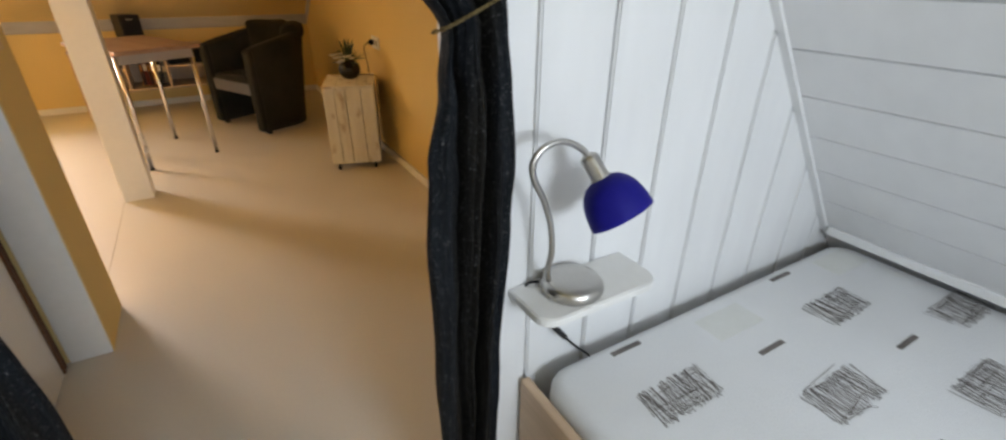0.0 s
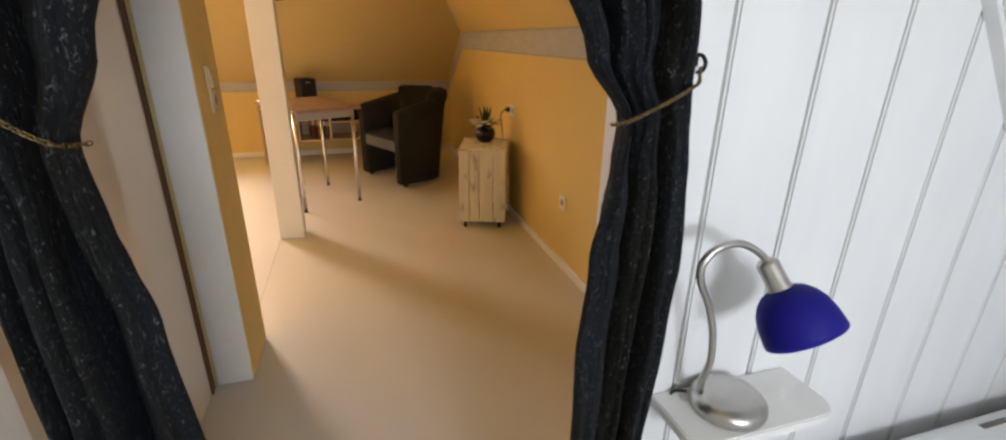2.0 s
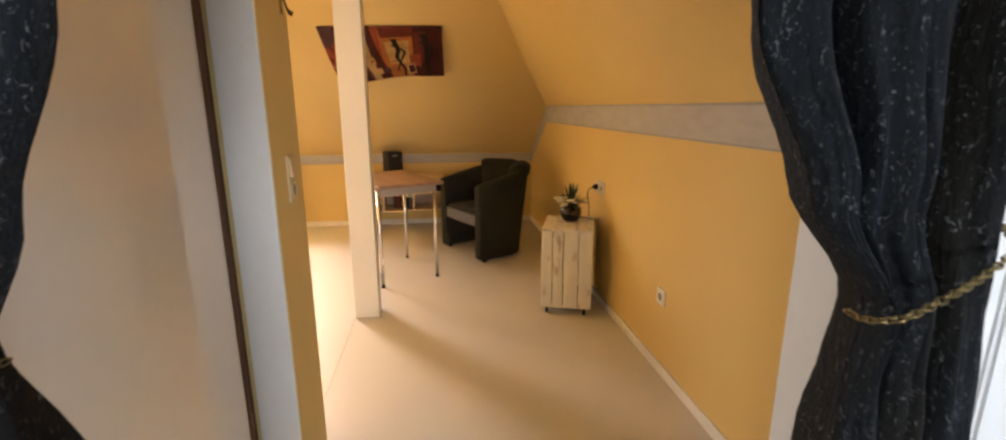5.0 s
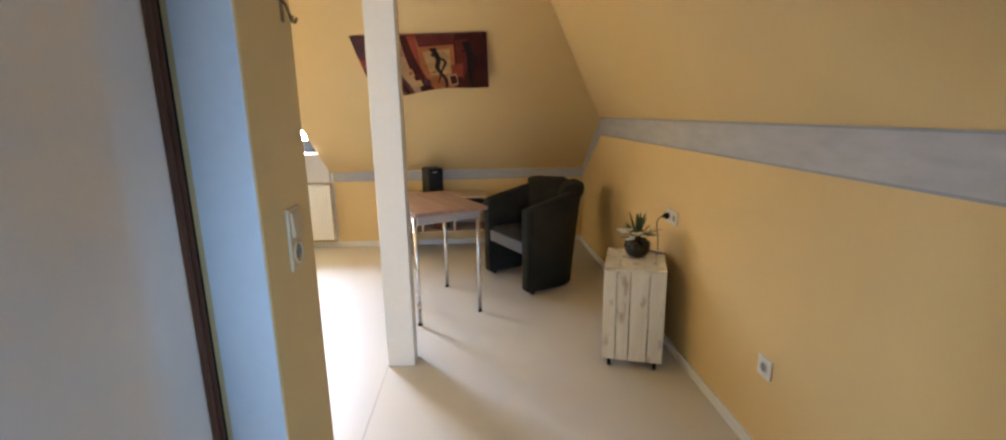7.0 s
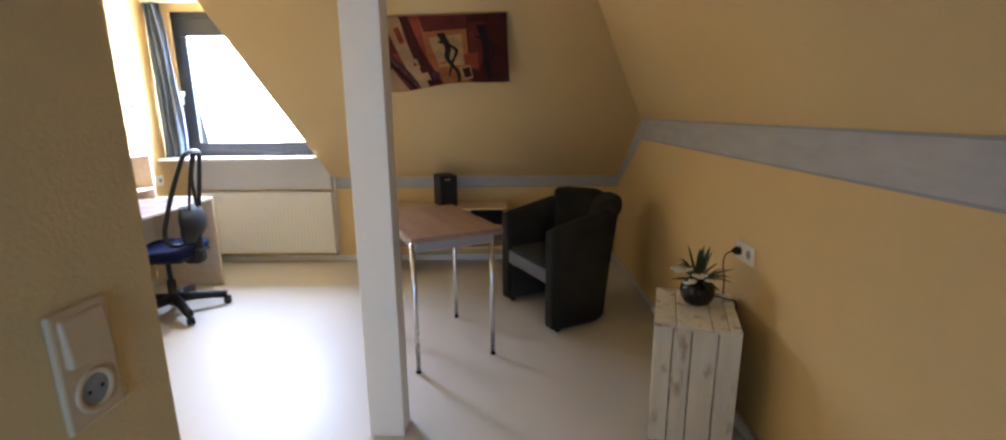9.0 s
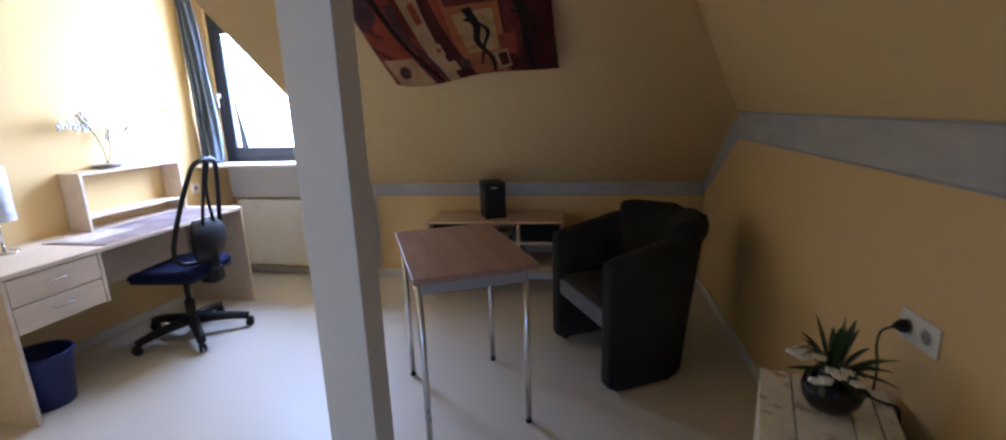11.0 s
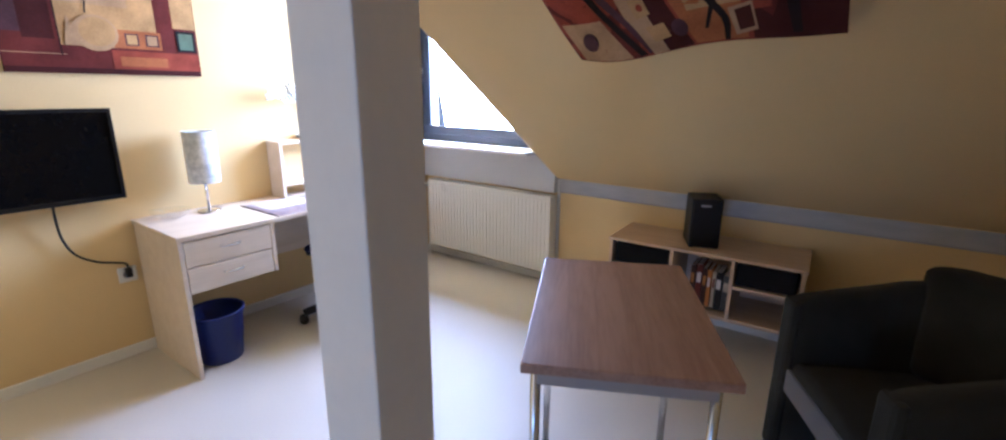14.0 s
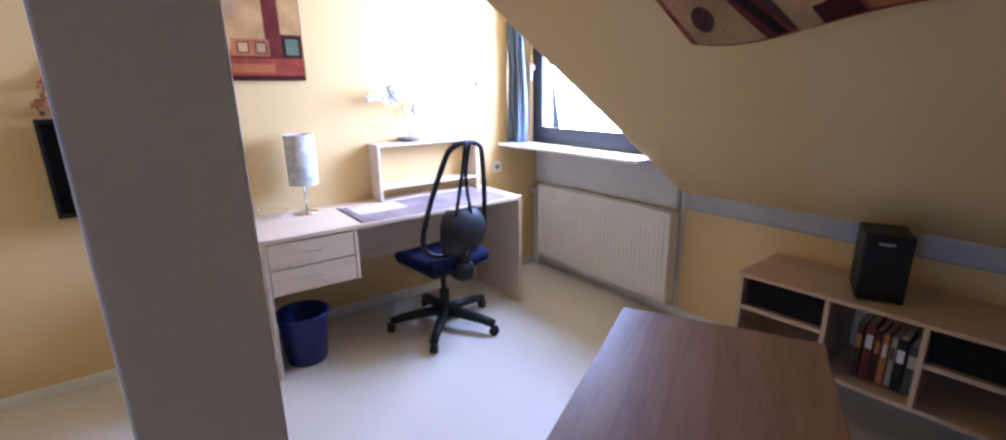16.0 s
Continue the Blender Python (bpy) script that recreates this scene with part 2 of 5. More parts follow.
RADWHITE = surface("radiator_enamel", (0.82, 0.81, 0.77), (0.78, 0.77, 0.72), 0.32, 30, 2, 0.4, 0.02)
MATTRESS = surface("white_mattress_cover", (0.80, 0.81, 0.82), (0.73, 0.74, 0.75), 0.9, 260, 2.2, 0.5, 0.22, sheen=0.15, spec=0.2)
PRINT = surface("grey_brown_print", (0.20, 0.175, 0.165), (0.12, 0.105, 0.10), 0.9, 90, 12, 0.5, 0.05)
PALEPRINT = surface("pale_beige_print", (0.75, 0.76, 0.74), (0.70, 0.71, 0.68), 0.9, 90, 12, 0.5, 0.05)
SWITCHWHITE = surface("white_switch_plastic", (0.78, 0.77, 0.73), (0.73, 0.72, 0.68), 0.35, 50, 5, 0.3, 0.01)
IVORY = surface("ivory_switch_plastic", (0.64, 0.49, 0.28), (0.59, 0.45, 0.25), 0.45, 50, 5, 0.3, 0.01)
HOLE = surface("socket_hollow", (0.30, 0.29, 0.27), (0.22, 0.21, 0.20), 0.5, 50, 5, 0.3, 0.01)
LAMPSHADE = surface("silver_white_shade", (0.82, 0.83, 0.84), (0.50, 0.53, 0.56), 0.6, 60, 26, 0.6, 0.1)
DESKPAD = surface("lilac_grey_desk_pad", (0.34, 0.29, 0.32), (0.20, 0.165, 0.19), 0.35, 40, 7, 0.7, 0.03)
PAPER = surface("pale_paper", (0.70, 0.66, 0.60), (0.55, 0.48, 0.42), 0.6, 30, 12, 0.6, 0.02)
LEAF = surface("dark_green_leaf", (0.035, 0.075, 0.025), (0.018, 0.045, 0.014), 0.45, 50, 10, 0.6, 0.1)
PETAL = surface("white_petal", (0.80, 0.79, 0.74), (0.72, 0.72, 0.64), 0.6, 80, 12, 0.4, 0.05)
TWIG = surface("grey_green_twig", (0.085, 0.10, 0.065), (0.05, 0.06, 0.04), 0.7, 60, 10, 0.5, 0.1)
SEAM = surface("joint_line", (0.46, 0.40, 0.32), (0.40, 0.35, 0.28), 0.6, 60, 3, 0.4, 0.02)


def dye(name, color, rough=0.9):
    return surface(name, color, tuple(c * 0.62 for c in color), rough, 150, 9, 0.6, 0.12, spec=0.2)


RUST = dye("rust_red_dye", (0.30, 0.062, 0.030))
WINE = dye("dark_wine_dye", (0.065, 0.014, 0.011))
MAROON = dye("maroon_dye", (0.14, 0.028, 0.020))
ORANGE = dye("burnt_orange_dye", (0.42, 0.15, 0.045))
OCHRE = dye("ochre_dye", (0.52, 0.32, 0.12))
SAND = dye("sand_dye", (0.50, 0.32, 0.155))
INK = dye("brown_black_dye", (0.022, 0.014, 0.013))
PLUM = dye("plum_dye", (0.10, 0.045, 0.050))
SAGE = dye("sage_green_dye", (0.14, 0.19, 0.12))


# ---- building helpers ----
def part(name, bm, material, parent=None, label=""):
    me = bpy.data.meshes.new(name)
    bm.normal_update()
    bm.to_mesh(me)
    bm.free()
    me.materials.append(material)
    ob = new(name, me)
    if parent is not None:
        ob.parent = parent
    if label:
        ob["label"] = label
    return ob


def thing(name, m, label, category, group="", kind=""):
    """An empty at the base of a thing, which holds its parts."""
    ob = new(name)
    ob.matrix_world = m
    ob.empty_display_size = 0.05
    return tagged(ob, label, category, group, kind)


def add_box(bm, lo, hi, bevel=0.0, m=None, seg=2):
    c = [(a + b) / 2 for a, b in zip(lo, hi)]
    s = [max(b - a, 1e-4) for a, b in zip(lo, hi)]
    made = bmesh.ops.create_cube(bm, size=1.0, matrix=Matrix.Translation(c) @ Matrix.Diagonal((*s, 1)))
    verts = made["verts"]
    if bevel:
        edges = list({e for v in verts for e in v.link_edges})
        made = bmesh.ops.bevel(bm, geom=edges, offset=min(bevel, min(s) * 0.45), segments=seg, affect="EDGES", profile=0.5)
        verts = made["verts"] if made["verts"] else verts
        verts = list({v for f in made["faces"] for v in f.verts} | set(v for v in verts if v.is_valid))
    if m is not None:
        bmesh.ops.transform(bm, matrix=m, verts=verts)
    return verts


def slab(lo, hi, bevel=0.003, m=None):
    bm = bmesh.new()
    add_box(bm, lo, hi, bevel, m)
    return bm


def prism(points, axis, a, b):
    """A closed solid: a polygon of two coordinates, drawn out along the axis from a to b."""
    bm = bmesh.new()
    def at(p, v):
        q = list(p)
        q.insert(axis, v)
        return q
    one = [bm.verts.new(at(p, a)) for p in points]
    two = [bm.verts.new(at(p, b)) for p in points]
    n = len(points)
    bm.faces.new(one)
    bm.faces.new(two)
    for i in range(n):
        bm.faces.new((one[i], one[(i + 1) % n], two[(i + 1) % n], two[i]))
    bmesh.ops.recalc_face_normals(bm, faces=bm.faces)
    return bm


def structure(name, bm, material, label, category):
    return tagged(part(name, bm, material), label, category, kind="structure")


# ---- the large structure ----
XR, XL, YF, YW, ZC = 1.17, -2.745, 6.37, 6.16, 2.36
XD = -1.454           # right side of the dormer
PY0, PY1 = 1.232, 1.332   # the boarded partition
ZK = 1.315            # foot of the roof slope over the knee wall
ZF = 0.795            # foot of the far slope
RS = 1.2              # rise of the side slope


def side_z(x):
    return ZK + RS * (XR - x)


def far_rise(x):
    u = (x - XD) / (XR - XD)
    return 0.67 + 0.03 * min(u / 0.8, 1) + 0.07 * max(0.0, (u - 0.8) / 0.2)


def far_z(x, y):
    return ZF + far_rise(x) * (YF - y)


structure("floor", slab((XL - 0.2, GY - 0.1, -0.08), (2.5, YF + 0.2, 0.0), 0), FLOOR, "cream linoleum floor with a soft sheen", "floor")
structure("ceiling", slab((XL - 0.2, GY - 0.1, ZC), (0.45, YF + 0.2, ZC + 0.1), 0), YELLOW, "pale yellow painted attic ceiling", "ceiling")
structure("wall_right", slab((XR, PY1, 0), (XR + 0.1, YF + 0.1, ZK + 0.02), 0), YELLOW, "yellow painted knee wall under the roof slope", "wall")
structure("wall_far", slab((XL - 0.1, YF, 0), (XR, YF + 0.1, ZF), 0), YELLOW, "low yellow painted knee wall at the end", "wall")
structure("wall_left", slab((XL - 0.1, 2.34, 0), (XL, YF, ZC), 0), YELLOW, "pale yellow painted wall behind the desk", "wall")
structure("wall_stub", slab((XL, 2.34, 0), (-0.377, 2.637, ZC), 0.004), YELLOW, "yellow painted wall end with a white front", "wall")
structure("wall_stub_face", slab((-0.500, 2.334, 0), (-0.379, 2.34, ZC), 0.002), WHITE, "white painted front of the wall end", "wall")

# side slope, yellow in the room
bm = prism([(XR, ZK), (0.25, side_z(0.25)), (0.25, side_z(0.25) + 0.12), (XR + 0.1, ZK + 0.02)], 1, PY1, YF)
structure("roof_slope_right", bm, YELLOW, "yellow painted sloping ceiling above the knee wall", "sloping ceiling")

# far slope, slightly uneven as old plaster is
bm = bmesh.new()
nx, ny = 36, 10
grid = [[bm.verts.new((XD + (XR - XD) * i / nx, YF + (4.0 - YF) * j / ny, far_z(XD + (XR - XD) * i / nx, YF + (4.0 - YF) * j / ny))) for i in range(nx + 1)] for j in range(ny + 1)]
for j in range(ny):
    for i in range(nx):
        bm.faces.new((grid[j][i], grid[j][i + 1], grid[j + 1][i + 1], grid[j + 1][i])).smooth = True
back = [bm.verts.new((x, y + 0.06, far_z(x, y) + 0.12)) for x, y in ((XD, YF), (XR, YF), (XR, 4.0), (XD, 4.0))]
bm.faces.new(back)
rim = [bm.verts.new((x, y, far_z(x, y))) for x, y in ((XD, YF), (XR, YF), (XR, 4.0), (XD, 4.0))]
for i in range(4):
    bm.faces.new((rim[i], rim[(i + 1) % 4], back[(i + 1) % 4], back[i]))
bmesh.ops.recalc_face_normals(bm, faces=bm.faces)
structure("roof_slope_far", bm, YELLOW, "yellow painted sloping ceiling of the hipped roof end", "sloping ceiling")

# dormer: cheek, window wall, strip under the sill
bm = prism([(YF, ZF + 0.05), (4.0, far_z(XD, 4.0) + 0.05), (4.0, ZC), (YF, ZC)], 0, XD + 0.002, XD + 0.06)
structure("dormer_cheek", bm, YELLOW, "yellow painted side of the dormer", "wall")
WX0, WX1, WZ0, WZ1 = -2.61, -1.475, 1.015, 2.19
bm = bmesh.new()
for lo, hi in (((XL, YW, 0.98), (XD, YW + 0.22, WZ0)), ((XL, YW, WZ1), (XD, YW + 0.22, ZC)), ((XL, YW, WZ0), (WX0, YW + 0.22, WZ1)), ((WX1, YW, WZ0), (XD, YW + 0.22, WZ1))):
    add_box(bm, lo, hi)
structure("wall_dormer", bm, YELLOW, "pale wall round the dormer window", "wall")
bm = slab((XL, 6.335, 0.69), (XD, YF + 0.05, 0.98), 0.002)
structure("dormer_apron", bm, APRON, "pale grey strip between radiator and window sill", "trim")

# corridor side: cream door in a dark frame
structure("wall_corridor", slab((-0.62, PY1, 0), (-0.51, 2.278, ZC), 0), CREAM, "cream wall beside the passage", "wall")
frame_th = thing("door_frame", pose(0, 0, 0), "dark brown wooden door frame with stepped moulding", "door frame", kind="structure")
part("casing", slab((-0.60, 2.279, 0), (-0.503, 2.296, 2.05), 0.004), BROWNWOOD, frame_th)
part("bead", slab((-0.60, 2.297, 0), (-0.509, 2.305, 2.05), 0.003), DARKWOOD, frame_th)
part("casing", slab((-0.60, 2.306, 0), (-0.505, 2.320, 2.05), 0.004), BROWNWOOD, frame_th)
# matt black strip put in for the shadow gap beside the wall end
part("rebate", slab((-0.60, 2.321, 0), (-0.512, 2.338, 2.05), 0.002), MATTBLACK, frame_th, "matt black strip standing in for the shadow gap")
part("strike_plate", slab((-0.509, 2.297, 0.30), (-0.5065, 2.305, 0.36), 0.001), BRASS, frame_th)

# boarded partition with the passage opening
OX0, OX1 = -0.42, 0.492
bm = bmesh.new()
add_box(bm, (-1.6, PY0 + 0.012, 0), (OX0, PY1, ZC))
add_box(bm, (OX0, PY0 + 0.012, 2.05), (OX1, PY1, ZC))
structure("wall_partition", bm, WHITE, "white partition between sleeping place and room", "wall")
bm = prism([(OX1, 0), (2.27, 0), (2.1, side_z(2.1)), (XR, ZK), (0.299, ZC), (OX1, ZC)], 1, PY0 + 0.012, PY1)
structure("wall_partition_side", bm, WHITE, "white partition under the roof slope", "wall")

# sleeping place: slope, closing walls, gable with an unseen, assumed window opening
bm = bmesh.new()
def slope_piece(x0, x1, y0, y1):
    vs = [(x0, y0, side_z(x0)), (x1, y0, side_z(x1)), (x1, y1, side_z(x1)), (x0, y1, side_z(x0))]
    up = [(x + 0.09, y, z + 0.075) for x, y, z in vs]
    a = [bm.verts.new(v) for v in vs]
    b = [bm.verts.new(v) for v in up]
    bm.faces.new(a)
    bm.faces.new(b)
    for i in range(4):
        bm.faces.new((a[i], a[(i + 1) % 4], b[(i + 1) % 4], b[i]))
slope_piece(0.25, 2.27, GY - 0.1, PY0)
bmesh.ops.recalc_face_normals(bm, faces=bm.faces)
structure("roof_slope_bed", bm, BOARD, "white boarded roof slope beside the bed", "sloping ceiling")
bm = bmesh.new()
for lo, hi in (((-1.7, GY - 0.1, 0), (GX - 0.36, GY, ZC)), ((GX + 0.36, GY - 0.1, 0), (2.4, GY, ZC)), ((GX - 0.36, GY - 0.1, 0), (GX + 0.36, GY, 1.01)), ((GX - 0.36, GY - 0.1, 1.63), (GX + 0.36, GY, ZC))):
    add_box(bm, lo, hi)
structure("wall_back", bm, WHITE, "plain white wall behind the bed", "wall")
structure("wall_bed_left", slab((-1.7, GY, 0), (-1.6, PY1, ZC), 0), WHITE, "plain white wall of the sleeping place", "wall")
structure("wall_hall", slab((-1.6, PY1, 0), (-0.62, 1.38, ZC), 0), WHITE, "plain white wall beyond the passage", "wall")

# post
post = thing("wooden_post", pose(-0.376, 3.861, 0), "white painted square roof post standing free in the room", "post", kind="structure")
part("post_shaft", slab((-0.074, -0.061, 0), (0.074, 0.061, ZC), 0.003), POSTPAINT, post)


# ---- shapes for things ----
def smooth(ob, on=True):
    ob.data.polygons.foreach_set("use_smooth", [on] * len(ob.data.polygons))
    return ob


def spline(points, n=8):
    """Points on a smooth line through the given ones."""
    p = [Vector(q) for q in points]
    p = [2 * p[0] - p[1]] + p + [2 * p[-1] - p[-2]]
    out = []
    for i in range(1, len(p) - 2):
        for k in range(n):
            t = k / n
            a, b, c, d = p[i - 1], p[i], p[i + 1], p[i + 2]
            out.append(0.5 * (2 * b + (c - a) * t + (2 * a - 5 * b + 4 * c - d) * t * t + (3 * b - a - 3 * c + d) * t ** 3))
    return out + [p[-2]]


def add_tube(bm, points, radius, sides=10, flat=1.0):
    """A round bar along points; radius may be a function of 0..1."""
    pts = [Vector(q) for q in points]
    rings, up = [], None
    for i, q in enumerate(pts):
        d = (pts[min(i + 1, len(pts) - 1)] - pts[max(i - 1, 0)]).normalized()
        if up is None:
            up = d.orthogonal().normalized()
        up = (up - d * up.dot(d)).normalized()
        side = d.cross(up)
        r = radius(i / (len(pts) - 1)) if callable(radius) else radius
        rings.append([bm.verts.new(q + (up * math.cos(a) + side * math.sin(a) * flat) * r) for a in (2 * math.pi * k / sides for k in range(sides))])
    for a, b in zip(rings, rings[1:]):
        for k in range(sides):
            bm.faces.new((a[k], a[(k + 1) % sides], b[(k + 1) % sides], b[k]))
    bm.faces.new(rings[0][::-1])
    bm.faces.new(rings[-1])
    return bm


def tube(points, radius, sides=10, flat=1.0):
    bm = add_tube(bmesh.new(), points, radius, sides, flat)
    bmesh.ops.recalc_face_normals(bm, faces=bm.faces)
    return bm


def lathe(profile, sides=28, m=None):
    """A turned body: pairs of radius and height."""
    bm = bmesh.new()
    rings = []
    for r, z in profile:
        if r < 1e-5:
            rings.append([bm.verts.new((0, 0, z))])
        else:
            rings.append([bm.verts.new((r * math.cos(2 * math.pi * k / sides), r * math.sin(2 * math.pi * k / sides), z)) for k in range(sides)])
    for a, b in zip(rings, rings[1:]):
        for k in range(sides):
            q = (a[k % len(a)], a[(k + 1) % len(a)], b[(k + 1) % len(b)], b[k % len(b)])
            q = list(dict.fromkeys(q))
            if len(q) > 2:
                bm.faces.new(q)
    bmesh.ops.recalc_face_normals(bm, faces=bm.faces)
    if m is not None:
        bmesh.ops.transform(bm, matrix=m, verts=bm.verts)
    return bm


def sheet(rows, cols, at, thick=0.0):
    """A cloth: at(u, v) gives its places."""
    bm = bmesh.new()
    g = [[bm.verts.new(at(i / cols, j / rows)) for i in range(cols + 1)] for j in range(rows + 1)]
    for j in range(rows):
        for i in range(cols):
            bm.faces.new((g[j][i], g[j][i + 1], g[j + 1][i + 1], g[j + 1][i]))
    if thick:
        bm.normal_update()
        bmesh.ops.solidify(bm, geom=bm.faces[:], thickness=thick)
    return bm


# ---- trim: skirtings, wall border, board joints ----
def skirting(lo, hi):
    return tagged(part("baseboard", slab(lo, hi, 0.004), WHITE), "low white painted skirting board along the wall", "baseboard", kind="structure")


skirting((XR - 0.014, PY1, 0), (XR, YF, 0.055))
skirting((XL, YF - 0.014, 0), (XR - 0.014, YF, 0.055))
skirting((XL, 2.637, 0), (XL + 0.014, YF - 0.014, 0.06))

border = thing("wall_border", pose(0, 0, 0), "grey wallpaper border under the roof slopes", "wall border", kind="structure")
part("border_strip", slab((XR - 0.003, PY1, 1.168), (XR, 5.62, 1.306), 0), BAND, border)
part("border_edge", slab((XR - 0.005, PY1, 1.160), (XR, 5.60, 1.168), 0), BANDLINE, border)
part("border_edge", slab((XR - 0.005, PY1, 1.306), (XR, 5.655, 1.314), 0), BANDLINE, border)
part("border_strip", prism([(5.62, 1.168), (5.662, 1.306), (6.365, 0.79), (6.365, 0.71)], 0, XR - 0.0035, XR), BAND, border)
part("border_strip", slab((XD, YF - 0.003, 0.702), (XR, YF, 0.792), 0), BAND, border)
part("border_edge", slab((XD, YF - 0.005, 0.695), (XR, YF, 0.702), 0), BANDLINE, border)

# boards of the partition, each tapered by the roof
def partition_top(x):
    return min(ZC - 0.01, side_z(x) - 0.004)


bx = [OX1, 0.638, 0.816, 0.988, 1.158, 1.327, 1.497, 1.667, 1.837, 2.02]
part_side = bpy.data.objects["wall_partition_side"]
for a, b in zip(bx, bx[1:]):
    a, b = a + 0.0035, b - 0.0035
    pts = [(a, 0.002), (b, 0.002), (b, partition_top(b)), (a, partition_top(a))]
    bm = prism(pts, 1, PY0, PY0 + 0.012)
    bmesh.ops.bevel(bm, geom=[e for e in bm.edges if all(abs(v.co.y - PY0) < 1e-5 for v in e.verts) and abs(e.verts[0].co.x - e.verts[1].co.x) < 0.001], offset=0.004, segments=2, affect="EDGES")
    part("board", bm, BOARD, part_side)
part_left = bpy.data.objects["wall_partition"]
x = OX0
while x > -1.5:
    bm = slab((x - 0.1665, PY0, 0.002), (x - 0.0035, PY0 + 0.012, ZC - 0.005), 0.003)
    part("board", bm, BOARD, part_left)
    x -= 0.17

# boards of the slope beside the bed, lying along it
slope_bed = bpy.data.objects["roof_slope_bed"]
sx = [1.005, 1.100, 1.170, 1.274, 1.378, 1.482, 1.586, 1.690, 1.794, 1.90]
for n, (a, b) in enumerate(zip(sx, sx[1:])):
    a, b = a + 0.0022, b - 0.0022
    lean = Vector((0.768, 0, 0.64)) * 0.010
    y0 = GY + 0.002
    vs = [(a, y0, side_z(a)), (b, y0, side_z(b)), (b, PY0 - 0.004, side_z(b)), (a, PY0 - 0.004, side_z(a))]
    bm = bmesh.new()
    up = [bm.verts.new(Vector(v) - lean) for v in vs]
    dn = [bm.verts.new(v) for v in vs]
    bm.faces.new(up)
    for i in range(4):
        bm.faces.new((up[i], up[(i + 1) % 4], dn[(i + 1) % 4], dn[i]))
    bmesh.ops.recalc_face_normals(bm, faces=bm.faces)
    part("board", bm, BOARD, slope_bed)
# corner batten between partition and slope, and foot ledge
bm = bmesh.new()
def batten(a, b, w, d):
    m = look(a, b) @ Matrix.Diagonal((1, 1, 1, 1))
    L = (Vector(b) - Vector(a)).length
    add_box(bm, (-w / 2, -d / 2, -L), (w / 2, d / 2, 0), 0.003, m)
batten((0.45, PY0 - 0.01, side_z(0.45) - 0.012), (1.93, PY0 - 0.01, side_z(1.93) - 0.012), 0.028, 0.02)
structure("trim", bm, BOARD, "white painted corner batten under the slope", "trim")
bm = bmesh.new()
batten((1.905, GY, side_z(1.905) - 0.012), (1.905, PY0 - 0.03, side_z(1.905) - 0.012), 0.05, 0.03)
structure("trim", bm, BOARD, "white painted ledge at the foot of the slope", "trim")
bm = bmesh.new()
for k in range(5):
    xx = 1.40 + 0.12 * k
    bmesh.ops.create_icosphere(bm, subdivisions=1, radius=0.005, matrix=Matrix.Translation((xx, PY0 - 0.02, side_z(xx) - 0.02)))
tagged(part("nail_heads", bm, HOLE), "small nail heads along the corner batten", "nails", kind="stuff")

# floor joint
structure("floor_joint", slab((-0.452, 2.64, 0.0), (-0.449, 3.80, 0.0012), 0), SEAM, "fine welded joint line in the linoleum", "floor")
structure("threshold", slab((-0.60, 2.16, 0.0), (-0.515, 2.286, 0.012), 0.004), DARKWOOD, "dark brown wooden door threshold", "threshold")

# ---- dormer window ----
win = thing("window_1", pose(0, 0, 0), "anthracite framed dormer window in bright daylight", "window", kind="structure")
bm = bmesh.new()
fw = 0.055
y0, y1 = 6.185, 6.245
for lo, hi in (((WX0, y0, WZ0), (WX1, y1, WZ0 + fw)), ((WX0, y0, WZ1 - fw), (WX1, y1, WZ1)), ((WX0, y0, WZ0 + fw), (WX0 + fw, y1, WZ1 - fw)), ((WX1 - fw, y0, WZ0 + fw), (WX1, y1, WZ1 - fw))):
    add_box(bm, lo, hi, 0.004)
part("window_frame", bm, ANTHRACITE, win)
bm = bmesh.new()
a0, a1, b0, b1 = WX0 + 0.05, WX1 - 0.05, WZ0 + 0.05, WZ1 - 0.05
for lo, hi in (((a0, 6.172, b0), (a1, 6.20, b0 + 0.065)), ((a0, 6.172, b1 - 0.14), (a1, 6.20, b1)), ((a0, 6.172, b0 + 0.065), (a0 + 0.065, 6.20, b1 - 0.14)), ((a1 - 0.065, 6.172, b0 + 0.065), (a1, 6.20, b1 - 0.14))):
    add_box(bm, lo, hi, 0.006)
part("sash", bm, ANTHRACITE, win)
pane = part("pane", slab((a0 + 0.06, 6.205, b0 + 0.06), (a1 - 0.06, 6.209, b1 - 0.13), 0), GLASS, win)
pane.visible_shadow = False
bm = slab((WX0 + 0.018, 6.150, 1.52), (WX0 + 0.045, 6.172, 1.56), 0.004)
add_box(bm, (WX0 + 0.022, 6.135, 1.45), (WX0 + 0.040, 6.150, 1.555), 0.005)
part("window_handle", bm, SWITCHWHITE, win)
part("window_sill", slab((XL + 0.002, 5.955, 0.992), (XD - 0.004, 6.185, 1.015), 0.008), WHITE, win, "white window sill board")
structure("trim", slab((XD + 0.008, YF - 0.007, 0.055), (XD + 0.030, YF, 0.790), 0.002), WHITE, "slim white strip beside the radiator", "trim")

# rail and curtain at the dormer window
rail = thing("curtain_rail", pose(0, 0, 0), "slim white curtain rail above the dormer window", "curtain rail")
part("rail", slab((XL + 0.01, 6.03, 2.235), (XD - 0.02, 6.055, 2.26), 0.004), WHITE, rail)
part("bracket", slab((XL + 0.1, 6.03, 2.26), (XL + 0.13, 6.055, ZC), 0.003), WHITE, rail)


